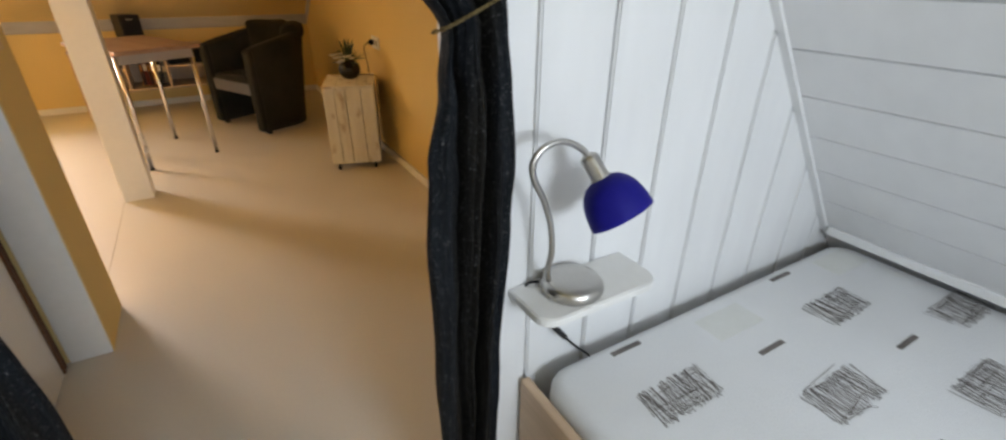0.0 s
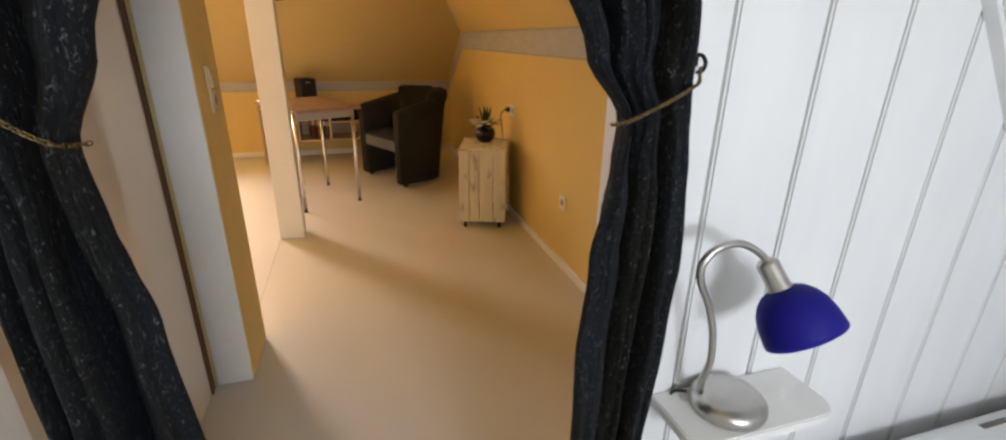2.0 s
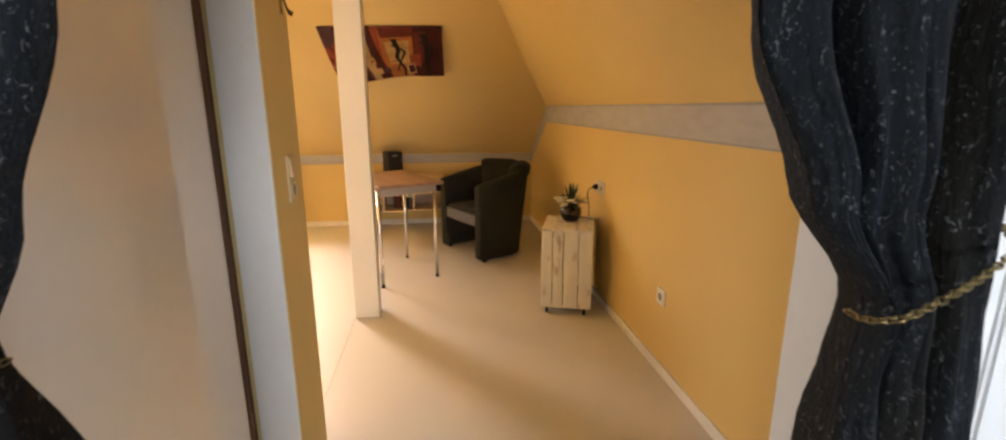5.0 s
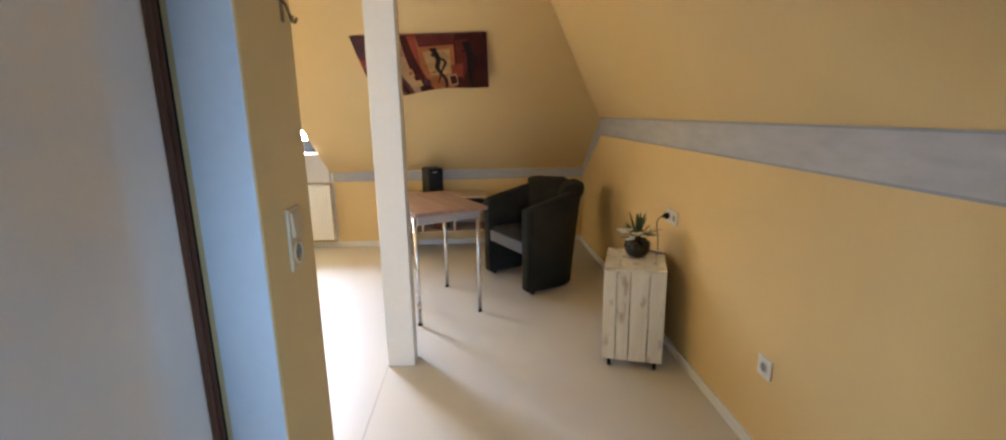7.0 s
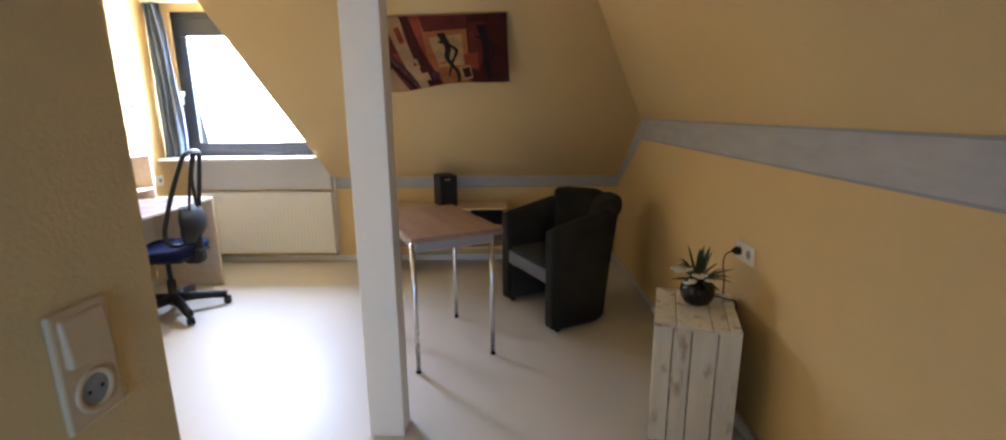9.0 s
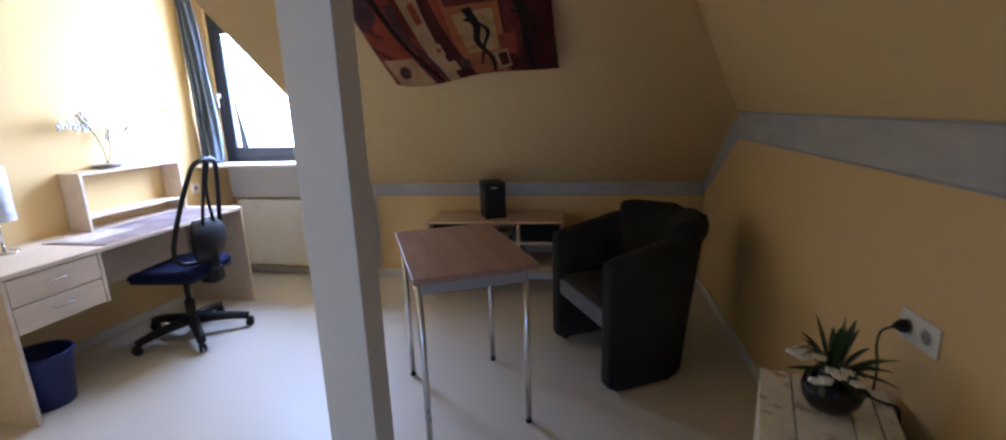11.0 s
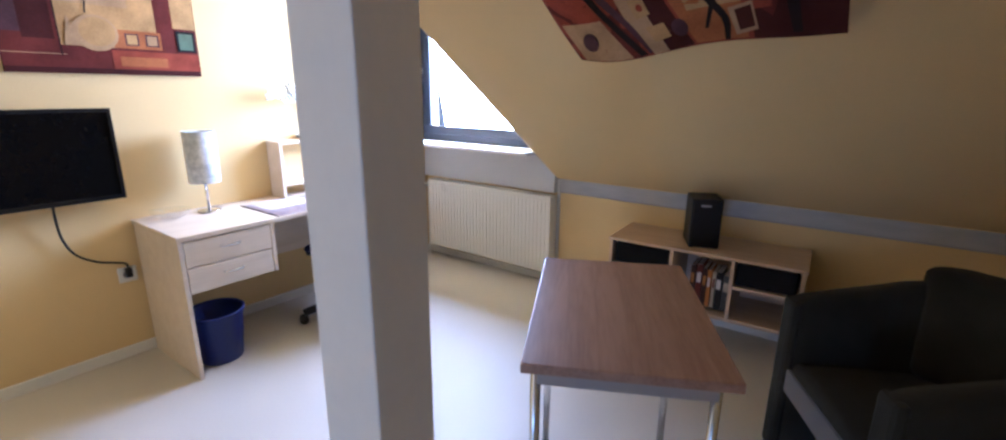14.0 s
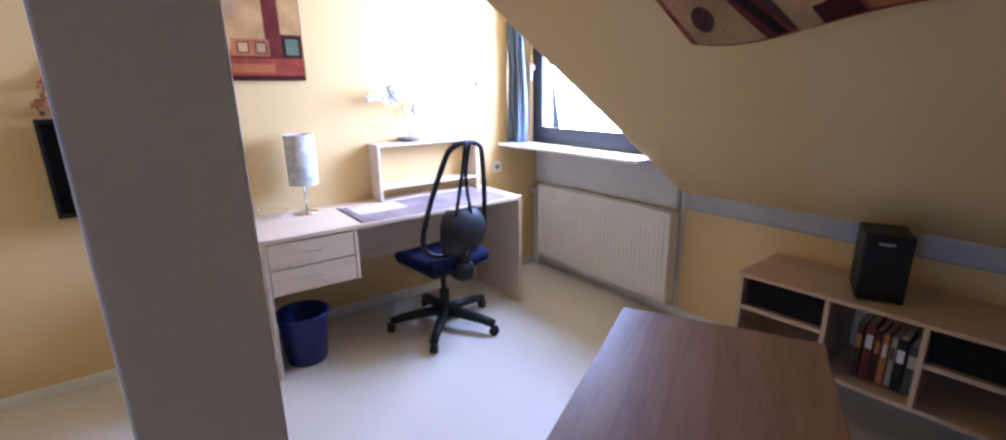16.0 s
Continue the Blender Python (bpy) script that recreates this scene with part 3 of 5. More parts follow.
def window_cloth(u, v):
    z = 2.235 - v * 1.215
    left = XL + 0.012 + 0.02 * v
    right = -2.60 + 0.055 * v + 0.03 * math.sin(3.1 * v)
    w = 0.5 + 0.5 * v
    y = 6.045 + 0.028 * math.sin(u * 2 * math.pi * 3.5 + 0.6 * math.sin(4 * v)) * (0.6 + 0.4 * w) + 0.01 * math.sin(u * 31 + v * 5)
    return (left + (right - left) * u + 0.008 * math.sin(9 * v + 7 * u), y, z)


ob = tagged(smooth(part("window_curtain", sheet(30, 56, window_cloth, 0.003), WINDRAPE)), "blue grey curtain gathered beside the dormer window", "curtain")


# ---- sleeping place ----
def bounds(table, z):
    for (z0, a0, b0), (z1, a1, b1) in zip(table, table[1:]):
        if z1 <= z <= z0:
            t = (z0 - z) / (z0 - z1)
            t = t * t * (3 - 2 * t)
            return a0 + (a1 - a0) * t, b0 + (b1 - b0) * t
    return table[-1][1:]


def drape(name, table, creases, seed, inner, front, label):
    """A tied-back curtain: rounded lengths of cloth between deep creases that run together where the chain
    holds them. inner: 0 or 1, the side that the chain draws back; front: how far that side stands forward."""
    def at(u, v):
        z = 2.08 + (0.015 - 2.08) * v
        a, b = bounds(table, z)
        w = u if inner == 0 else 1 - u
        pinch = math.exp(-((z - 1.14) / 0.10) ** 2)
        below = 1 / (1 + math.exp((z - 1.02) / 0.06))
        lean = front[0] + (front[1] - front[0]) * below
        lean += (0.014 - lean) * pinch
        y = 1.172 - lean * (1 - w) ** 0.8
        uu = w + 0.030 * noise.noise((w * 2.1, z * 1.9, seed + 0.5)) * (1 - pinch)
        over = 0.0
        for top_u, low_u, depth, wide in creases:
            c = top_u + (low_u - top_u) * (1 / (1 + math.exp((z - 1.15) / 0.12)))
            y += depth * (1 - 0.45 * pinch) * math.exp(-abs((uu - c) / wide) ** 1.5)
            over += 0.75 * wide * math.exp(-((uu - c + 0.9 * wide) / (0.75 * wide)) ** 2)
        soft = (0.006 + 0.006 * noise.noise((w * 3.3, z * 0.9, seed + 3.3))) * (1 - 0.4 * pinch)
        y += soft * math.sin(2 * math.pi * 5.5 * uu + 1.1 * math.sin(2.2 * z + seed))
        y += 0.005 * noise.noise((u * 16, z * 5, seed)) + 0.0025 * noise.noise((u * 40, z * 16, seed))
        y += 0.004 * math.exp(-((z - 1.13) / 0.16) ** 2) * math.sin(w * 46 + 6 * z)
        y += 0.022 * math.exp(-w / 0.03) + 0.05 * math.exp(-(1 - w) / 0.06)
        g = 1 + (0.55 if inner == 0 else 0.22) * pinch
        s = u ** g if inner == 0 else 1 - (1 - u) ** g
        x = a + (b - a) * (s + (over if inner == 0 else -over)) + 0.005 * noise.noise((u * 6, z * 7, seed + 9))
        return (x, min(y, 1.226 if x > 0.48 or x < -0.40 else 1.30), z)
    bm = sheet(120, 150, at)
    skin = bmesh.ops.duplicate(bm, geom=bm.verts[:] + bm.edges[:] + bm.faces[:])
    bmesh.ops.translate(bm, vec=(0, 0.003, 0), verts=[e for e in skin["geom"] if isinstance(e, bmesh.types.BMVert)])
    bmesh.ops.reverse_faces(bm, faces=[e for e in skin["geom"] if isinstance(e, bmesh.types.BMFace)])
    ob = smooth(part(name, bm, DRAPE))
    return tagged(ob, label, "curtain", "curtains of the passage")


RIGHT = [(2.08, 0.106, 0.572), (1.62, 0.236, 0.548), (1.36, 0.321, 0.548), (1.233, 0.373, 0.557), (1.14, 0.432, 0.563), (1.066, 0.420, 0.57), (0.95, 0.388, 0.576), (0.82, 0.374, 0.570), (0.5, 0.374, 0.546), (0.25, 0.38, 0.533), (0.015, 0.385, 0.525)]
LEFT = [(2.08, -0.46, 0.03), (1.62, -0.43, -0.055), (1.36, -0.39, -0.108), (1.233, -0.35, -0.150), (1.135, -0.315, -0.184), (1.05, -0.314, -0.176), (0.92, -0.316, -0.155), (0.68, -0.325, -0.141), (0.35, -0.33, -0.134), (0.015, -0.335, -0.13)]
drape("curtain", RIGHT, [(0.25, 0.38, 0.12, 0.065), (0.50, 0.50, 0.022, 0.03), (0.74, 0.62, 0.11, 0.060)], 3, 0, (0.010, 0.050), "dark blue crinkled curtain tied back with a brass chain")
drape("curtain", LEFT, [(0.36, 0.38, 0.14, 0.075), (0.60, 0.58, 0.022, 0.04), (0.80, 0.80, 0.09, 0.06)], 8, 1, (0.006, 0.012), "black blue crinkled curtain tied back at the passage")
rod = thing("curtain_rod", pose(0, 0, 0), "dark metal curtain rod above the passage", "curtain rod")
part("rod", tube([(-0.55, 1.195, 2.10), (0.66, 1.195, 2.10)], 0.011, 12), BLACK, rod)
for xx in (-0.5, 0.6):
    part("bracket", slab((xx - 0.01, 1.19, 2.08), (xx + 0.01, PY0, 2.12), 0.003), BLACK, rod)


def chain(points, label):
    th = thing("tieback_chain", pose(0, 0, 0), label, "chain", "tieback chains")
    line = spline(points, 24)
    # even steps along the line
    pts, gap, d = [line[0]], 0.0050, 0.0
    for a, b in zip(line, line[1:]):
        d += (b - a).length
        if d >= gap:
            pts.append(b)
            d = 0.0
    bm = bmesh.new()
    for i in range(len(pts) - 1):
        c = (pts[i] + pts[i + 1]) / 2
        d = (pts[i + 1] - pts[i]).normalized()
        up = d.orthogonal().normalized()
        up.rotate(Matrix.Rotation(radians(90 * (i % 2) + 25), 3, d))
        s = d.cross(up)
        ring = []
        for k in range(10):
            a = 2 * math.pi * k / 10
            ring.append(c + d * math.cos(a) * 0.0045 + up * math.sin(a) * 0.0026)
        loop = []
        for k in range(10):
            q = ring[k]
            t = (ring[(k + 1) % 10] - ring[k - 1]).normalized()
            n = s
            o = t.cross(n)
            loop.append([bm.verts.new(q + (n * math.cos(e) + o * math.sin(e)) * 0.0010) for e in (0, 1.57, 3.14, 4.71)])
        for k in range(10):
            for e in range(4):
                bm.faces.new((loop[k][e], loop[k][(e + 1) % 4], loop[(k + 1) % 10][(e + 1) % 4], loop[(k + 1) % 10][e]))
    bmesh.ops.recalc_face_normals(bm, faces=bm.faces)
    smooth(part("chain_strand", bm, BRASS, th))
    return th


chain([(0.577, 1.218, 1.212), (0.556, 1.190, 1.203), (0.531, 1.160, 1.194), (0.490, 1.148, 1.177), (0.452, 1.143, 1.162), (0.425, 1.143, 1.151), (0.412, 1.160, 1.144), (0.422, 1.187, 1.140)], "thin brass chain holding back the dark curtain")
chain([(-0.176, 1.185, 1.140), (-0.190, 1.153, 1.145), (-0.215, 1.143, 1.164), (-0.250, 1.146, 1.196), (-0.325, 1.155, 1.222), (-0.40, 1.212, 1.237)], "thin brass chain round the black curtain")
for xx, zz in ((0.578, 1.217), (-0.40, 1.24)):
    bm = tube(spline([(0, 0.0, 0.012), (0, -0.012, 0.012), (0, -0.022, 0.002), (0, -0.016, -0.010), (0, -0.006, -0.012)], 5), 0.003, 8)
    add_box(bm, (-0.003, -0.002, -0.004), (0.003, 0.001, 0.016), 0.001)
    ob = tagged(part("wall_hook", bm, BLACK), "small black screw hook for the tieback chain", "hook", "tieback hooks")
    ob.matrix_world = pose(xx, PY0 - 0.001, zz)

# lamp shelf with rounded corners
bm = bmesh.new()
pts = [(0.585, 1.232)]
for cx, cy, a0 in ((0.585 + 0.04, 1.093 + 0.04, 180), (0.905 - 0.045, 1.093 + 0.045, 270)):
    for k in range(7):
        a = radians(a0 + 15 * k)
        r = 0.04 if a0 == 180 else 0.045
        pts.append((cx + r * math.cos(a), cy + r * math.sin(a)))
pts.append((0.905, 1.232))
bm = prism(pts, 2, 0.588, 0.610)
bmesh.ops.bevel(bm, geom=[e for e in bm.edges if abs(e.verts[0].co.z - e.verts[1].co.z) < 1e-5], offset=0.003, segments=2, affect="EDGES")
shelf_th = thing("lamp_shelf", pose(0, 0, 0), "small white shelf with rounded corners on the boards", "shelf")
part("shelf_board", bm, WHITE, shelf_th)
for xx in (0.655, 0.835):
    bm = slab((xx - 0.008, 1.15, 0.580), (xx + 0.008, 1.232, 0.588), 0.001)
    add_box(bm, (xx - 0.008, 1.224, 0.52), (xx + 0.008, 1.232, 0.580), 0.001)
    part("bracket", bm, WHITE, shelf_th)

# bedside lamp
lamp = thing("bedside_lamp", pose(0.703, 1.162, 0.610), "nickel gooseneck lamp with a cobalt blue shade", "lamp")
smooth(part("base", lathe([(0, 0), (0.061, 0), (0.066, 0.004), (0.068, 0.013), (0.066, 0.022), (0.060, 0.029), (0.040, 0.034), (0, 0.036)], 40), NICKEL, lamp))
neck = [(-0.048, 0.020, 0.024), (-0.064, 0.005, 0.07), (-0.070, -0.012, 0.124), (-0.080, -0.016, 0.185), (-0.100, -0.018, 0.241), (-0.125, -0.020, 0.288), (-0.129, -0.021, 0.320), (-0.107, -0.022, 0.344), (-0.068, -0.024, 0.349), (-0.030, -0.028, 0.330), (-0.010, -0.032, 0.306)]
smooth(part("gooseneck", tube(spline(neck, 8), 0.0062, 12), NICKEL, lamp))
ax = look((-0.012, -0.032, 0.308), (0.034, -0.120, 0.178))
smooth(part("socket", lathe([(0, 0.014), (0.010, 0.012), (0.0165, 0.006), (0.0175, 0), (0.0175, -0.032), (0.019, -0.037), (0.019, -0.044), (0, -0.044)], 24, ax), NICKEL, lamp))
prof = [(0.016, -0.052), (0.030, -0.054), (0.048, -0.062), (0.064, -0.077), (0.076, -0.098), (0.083, -0.124), (0.0865, -0.150), (0.087, -0.163), (0.0845, -0.163), (0.083, -0.148), (0.079, -0.122), (0.072, -0.099), (0.060, -0.080), (0.045, -0.066), (0.028, -0.058), (0.016, -0.056)]
prof = [(r * 0.71, -0.038 + (z + 0.052) * 0.73) for r, z in prof]
smooth(part("shade", lathe(prof, 48, ax), BLUEGLASS, lamp, "cobalt blue satin shade"))
smooth(part("bulb", lathe([(0, -0.044), (0.011, -0.048), (0.014, -0.064), (0.020, -0.082), (0.015, -0.10), (0, -0.106)], 18, ax), SWITCHWHITE, lamp))
smooth(part("cable", tube(spline([(-0.055, 0.045, 0.012), (-0.075, 0.058, 0.006), (-0.083, 0.060, -0.02), (-0.06, 0.056, -0.07), (-0.025, 0.050, -0.115), (0.002, 0.047, -0.143)], 6), 0.0030, 8), BLACK, lamp))
smooth(part("cable", tube(spline([(0.020, 0.046, -0.165), (0.045, 0.046, -0.197), (0.080, 0.045, -0.238), (0.115, 0.046, -0.275), (0.13, 0.05, -0.31)], 6), 0.0030, 8), BLACK, lamp))
ob = part("cable_switch", slab((-0.009, -0.007, -0.052), (0.009, 0.007, 0.0), 0.004), BLACK, lamp)
ob.matrix_local = look((0.000, 0.047, -0.140), (0.045, 0.046, -0.197))

# bed: frame and mattress
bed = thing("bed", pose(0, 0, 0), "pale pine bed frame along the boarded slope", "bed")
part("side_rail", slab((0.618, -0.90, 0.10), (0.643, 1.222, 0.338), 0.006), PINE, bed)
part("head_board", slab((0.643, 1.196, 0.10), (1.90, 1.222, 0.20), 0.005), PINE, bed)
part("foot_board", slab((0.643, -0.90, 0.10), (1.90, -0.875, 0.335), 0.005), PINE, bed)
for xx, yy in ((0.645, 1.13), (0.645, -0.86), (1.84, 1.13), (1.84, -0.86)):
    part("leg", slab((xx, yy, 0), (xx + 0.05, yy + 0.055, 0.12), 0.004), PINE, bed)
part("slatted_base", slab((0.645, -0.87, 0.125), (1.90, 1.19, 0.150), 0.004), PINE, bed)


def mattress_at(x0, x1, y0, y1, z0, z1, r):
    """A padded block: rounded corners in plan, rounded upper and lower edges."""
    prof = [(r * (1 - math.sin(k * math.pi / 12)), z0 + r * (1 - math.cos(k * math.pi / 12))) for k in range(7)]
    prof += [(r * (1 - math.cos(k * math.pi / 12)), z1 - r + r * math.sin(k * math.pi / 12)) for k in range(7)]
    bm = bmesh.new()
    rings = []
    for inset, z in prof:
        cr = 0.075 - inset
        ring = []
        for cx, cy, a0 in ((x1 - inset - cr, y1 - inset - cr, 0), (x0 + inset + cr, y1 - inset - cr, 90), (x0 + inset + cr, y0 + inset + cr, 180), (x1 - inset - cr, y0 + inset + cr, 270)):
            for k in range(9):
                a = radians(a0 + k * 90 / 8)
                ring.append(bm.verts.new((cx + cr * math.cos(a), cy + cr * math.sin(a), z)))
        rings.append(ring)
    n_ = len(rings[0])
    for a, b in zip(rings, rings[1:]):
        for k in range(n_):
            bm.faces.new((a[k], a[(k + 1) % n_], b[(k + 1) % n_], b[k]))
    bm.faces.new(rings[0][::-1])
    bm.faces.new(rings[-1])
    bmesh.ops.recalc_face_normals(bm, faces=bm.faces)
    return bm


MZ = 0.372
mat_th = thing("mattress", pose(0, 0, 0), "white mattress printed with grey scribbled squares", "mattress")
smooth(part("cover", mattress_at(0.648, 1.945, -0.862, 1.188, 0.150, MZ, 0.034), MATTRESS, mat_th))


def scribble(cx, cy, w, h, seed):
    """A square hatched with loose strokes, as printed on the cover."""
    rnd = random.Random(seed)
    bm = bmesh.new()
    for k in range(54):
        u = (k + 0.5) / 54
        x = cx - w / 2 + w * u
        lean = rnd.uniform(-0.022, 0.022)
        y0, y1 = cy - h / 2 + rnd.uniform(0, 0.012), cy + h / 2 - rnd.uniform(0, 0.012)
        if rnd.random() < 0.3:
            y0 += h * rnd.uniform(0.1, 0.4)
        wd = rnd.uniform(0.0006, 0.0017)
        z = MZ + 0.0006 + 0.00001 * k
        q = [(x - wd, y0, z), (x + wd, y0, z), (x + lean + wd, y1, z), (x + lean - wd, y1, z)]
        bm.faces.new([bm.verts.new(v) for v in q])
    for k in range(7):
        y = rnd.uniform(cy - h / 2, cy + h / 2)
        x0, x1 = cx - w / 2 * rnd.uniform(0.2, 1), cx + w / 2 * rnd.uniform(0.2, 1)
        z = MZ + 0.0012 + 0.00001 * k
        sl = rnd.uniform(-0.02, 0.02)
        q = [(x0, y - 0.0008, z), (x1, y + sl - 0.0008, z), (x1, y + sl + 0.0008, z), (x0, y + 0.0008, z)]
        bm.faces.new([bm.verts.new(v) for v in q])
    return bm


def bar(cx, cy, w):
    return slab((cx - w / 2, cy - 0.007, MZ), (cx + w / 2, cy + 0.007, MZ + 0.0012), 0)


n = 0
for j in range(4):
    for i in range(6):
        cx = 0.887 + 0.327 * j
        cy = (0.973 if j % 2 == 0 else 0.785) - 0.35 * i
        part("printed_square", scribble(min(cx, 1.835), cy, 0.20, 0.105, n), PRINT, mat_th, "grey scribbled square")
        n += 1
        by = (1.146 if j % 2 == 0 else 0.962) - 0.35 * i
        if cx < 1.85:
            part("printed_bar", bar(cx, by, 0.095), PRINT, mat_th)
for cx, cy in ((1.21, 1.085), (1.80, 1.10)):
    part("printed_patch", slab((cx - 0.09, cy - 0.045, MZ), (cx + 0.09, cy + 0.045, MZ + 0.0005), 0), PALEPRINT, mat_th)


# ---- living room: table and armchair ----
table = thing("table", pose(-0.267, 4.682, 0, 0, 0, 26.9), "small table with brown wood top and chrome legs", "table")
part("tabletop", slab((-0.252, -0.385, 0.744), (0.252, 0.385, 0.770), 0.004), TABLEWOOD, table)
for lo, hi in (((-0.215, -0.335, 0.685), (0.215, -0.317, 0.744)), ((-0.215, 0.317, 0.685), (0.215, 0.335, 0.744)), ((-0.215, -0.317, 0.685), (-0.197, 0.317, 0.744)), ((0.197, -0.317, 0.685), (0.215, 0.317, 0.744))):
    part("apron", slab(lo, hi, 0.002), surface("grey_apron_paint", (0.34, 0.30, 0.27), None, 0.5) if "grey_apron_paint" not in bpy.data.materials else bpy.data.materials["grey_apron_paint"], table)
for sx_ in (-1, 1):
    for sy_ in (-1, 1):
        leg = part("leg", tube([(sx_ * 0.222, sy_ * 0.290, 0.012), (sx_ * 0.222, sy_ * 0.290, 0.744)], 0.0135, 18), CHROME, table)
        smooth(leg)
        part("foot_cap", lathe([(0, 0), (0.014, 0), (0.0155, 0.004), (0.0155, 0.012), (0, 0.012)], 16, pose(sx_ * 0.222, sy_ * 0.290, 0)), BLACK, leg)

# armchair: a tub of upholstered shell, seat, back pad
chair = thing("armchair", pose(0.515, 5.19, 0, 0, 0, -62.8), "dark grey green fabric tub armchair beside the table", "armchair")
HW, FR, BK = 0.300, -0.27, 0.275


def tub_line(s):
    """Plan of the shell's middle line, from one arm's front round the back to the other's; s in 0..1."""
    straight = 0.30
    arc = math.pi * HW * 0.96
    total = 2 * straight + arc
    d = s * total
    if d < straight:
        return Vector((HW, FR + d, 0)), Vector((1, 0, 0)), 0.0
    if d > total - straight:
        return Vector((-HW, FR + total - d, 0)), Vector((-1, 0, 0)), 0.0
    a = (d - straight) / arc * math.pi
    n = Vector((math.cos(a), math.sin(a), 0))
    return Vector((HW * math.cos(a), FR + straight + (BK - FR - straight + 0.0) * math.sin(a), 0)), n, math.sin(a)


def tub_flare(back, z):
    """How far the round of the back leans out at a height."""
    return back * (-0.042 + 0.112 * max(0.0, z - 0.05) / 0.75)


def shell():
    bm = bmesh.new()
    rows, cols = 14, 64
    def ring(s):
        p, n, back = tub_line(s)
        end = min(1.0, min(s, 1 - s) / 0.022)
        rise = min(1.0, min(s, 1 - s) / 0.40)
        top = 0.668 + 0.095 * min(1.0, rise / 0.75) ** 0.9
        th = 0.048
        pts = []
        prof = [(1, 0.03), (1, 0.2), (1, 0.4), (1, 0.55), (1, top - 0.13), (1, top - 0.10), (1, top - 0.05), (0.92, top - 0.022), (0.6, top - 0.004), (0, top), (-0.6, top - 0.004), (-0.92, top - 0.022), (-1, top - 0.05), (-1, 0.5), (-1, 0.3), (-1, 0.03)]
        for k, z in prof:
            flare = tub_flare(back, z)
            pts.append(p + n * (k * th * (0.55 + 0.45 * end) + flare) + Vector((0, 0, z)))
        return [bm.verts.new(q) for q in pts]
    rings = [ring(i / cols) for i in range(cols + 1)]
    m = len(rings[0])
    for a, b in zip(rings, rings[1:]):
        for k in range(m):
            bm.faces.new((a[k], a[(k + 1) % m], b[(k + 1) % m], b[k]))
    bm.faces.new(rings[0])
    bm.faces.new(rings[-1][::-1])
    bmesh.ops.recalc_face_normals(bm, faces=bm.faces)
    return bm


smooth(part("tub_shell", shell(), ARMFABRIC, chair))
for sx_ in (-1, 1):
    bm = slab((sx_ * HW - 0.046, FR - 0.012, 0.03), (sx_ * HW + 0.046, FR + 0.03, 0.665), 0.02)
    part("arm_front", bm, ARMFABRIC, chair)
bm = slab((-0.256, FR + 0.012, 0.300), (0.256, 0.20, 0.435), 0.03)
bmesh.ops.subdivide_edges(bm, edges=[e for e in bm.edges if e.calc_length() > 0.2], cuts=5, use_grid_fill=True)
for v in bm.verts:
    if v.co.z > 0.42:
        v.co.z += 0.015 * (1 - (v.co.x / 0.26) ** 2)
smooth(part("seat_cushion", bm, ARMFABRIC, chair))
part("seat_front", slab((-0.256, FR + 0.002, 0.310), (0.256, FR + 0.02, 0.402), 0.006), surface("slate_fabric", (0.15, 0.15, 0.16), None, 0.95, 420, 4, 0.5, 0.25), chair, "paler grey front of the seat")
# dark panel added for the open, shaded space below the seat
part("under_panel", slab((-0.256, 0.12, 0.04), (0.256, 0.14, 0.285), 0.003), ARMFABRIC, chair)


def back_pad(s0, s1):
    """One half of the stuffed back: fills the inside of the round and rolls over its upper edge."""
    prof = [(0.044, 0.705), (0.058, 0.712), (0.066, 0.740), (0.064, 0.778), (0.050, 0.806), (0.014, 0.822), (-0.040, 0.816), (-0.080, 0.786), (-0.094, 0.720), (-0.104, 0.640), (-0.104, 0.540), (-0.090, 0.462), (-0.060, 0.432), (0.0, 0.44), (0.030, 0.55)]
    mid = Vector((-0.015, 0.66))
    bm = bmesh.new()
    rings = []
    n = 22
    for i in range(n + 1):
        s = s0 + (s1 - s0) * i / n
        p, out, back = tub_line(s)
        e = min(i, n - i) / n
        size = 0.86 + 0.14 * min(1.0, e / 0.16) ** 0.5
        ring = []
        for k, z in prof:
            q = mid + (Vector((k, z)) - mid) * size
            crease = 0.004 * noise.noise((s * 22, q.y * 14, 4.0))
            ring.append(bm.verts.new(p + out * (q.x + crease + tub_flare(back, q.y)) + Vector((0, 0, q.y + crease))))
        rings.append(ring)
    m = len(prof)
    for a, b in zip(rings, rings[1:]):
        for k in range(m):
            bm.faces.new((a[k], a[(k + 1) % m], b[(k + 1) % m], b[k]))
    bm.faces.new(rings[0])
    bm.faces.new(rings[-1][::-1])
    bmesh.ops.recalc_face_normals(bm, faces=bm.faces)
    return bm


for s0, s1 in ((0.285, 0.4985), (0.5015, 0.715)):
    smooth(part("back_pad", back_pad(s0, s1), ARMFABRIC, chair))
for xx, yy in ((-HW, FR + 0.06), (HW, FR + 0.06), (-0.2, 0.2), (0.2, 0.2)):
    part("glide", lathe([(0, 0), (0.02, 0), (0.022, 0.008), (0.018, 0.031), (0, 0.031)], 14, pose(xx, yy, 0)), BLACK, chair)

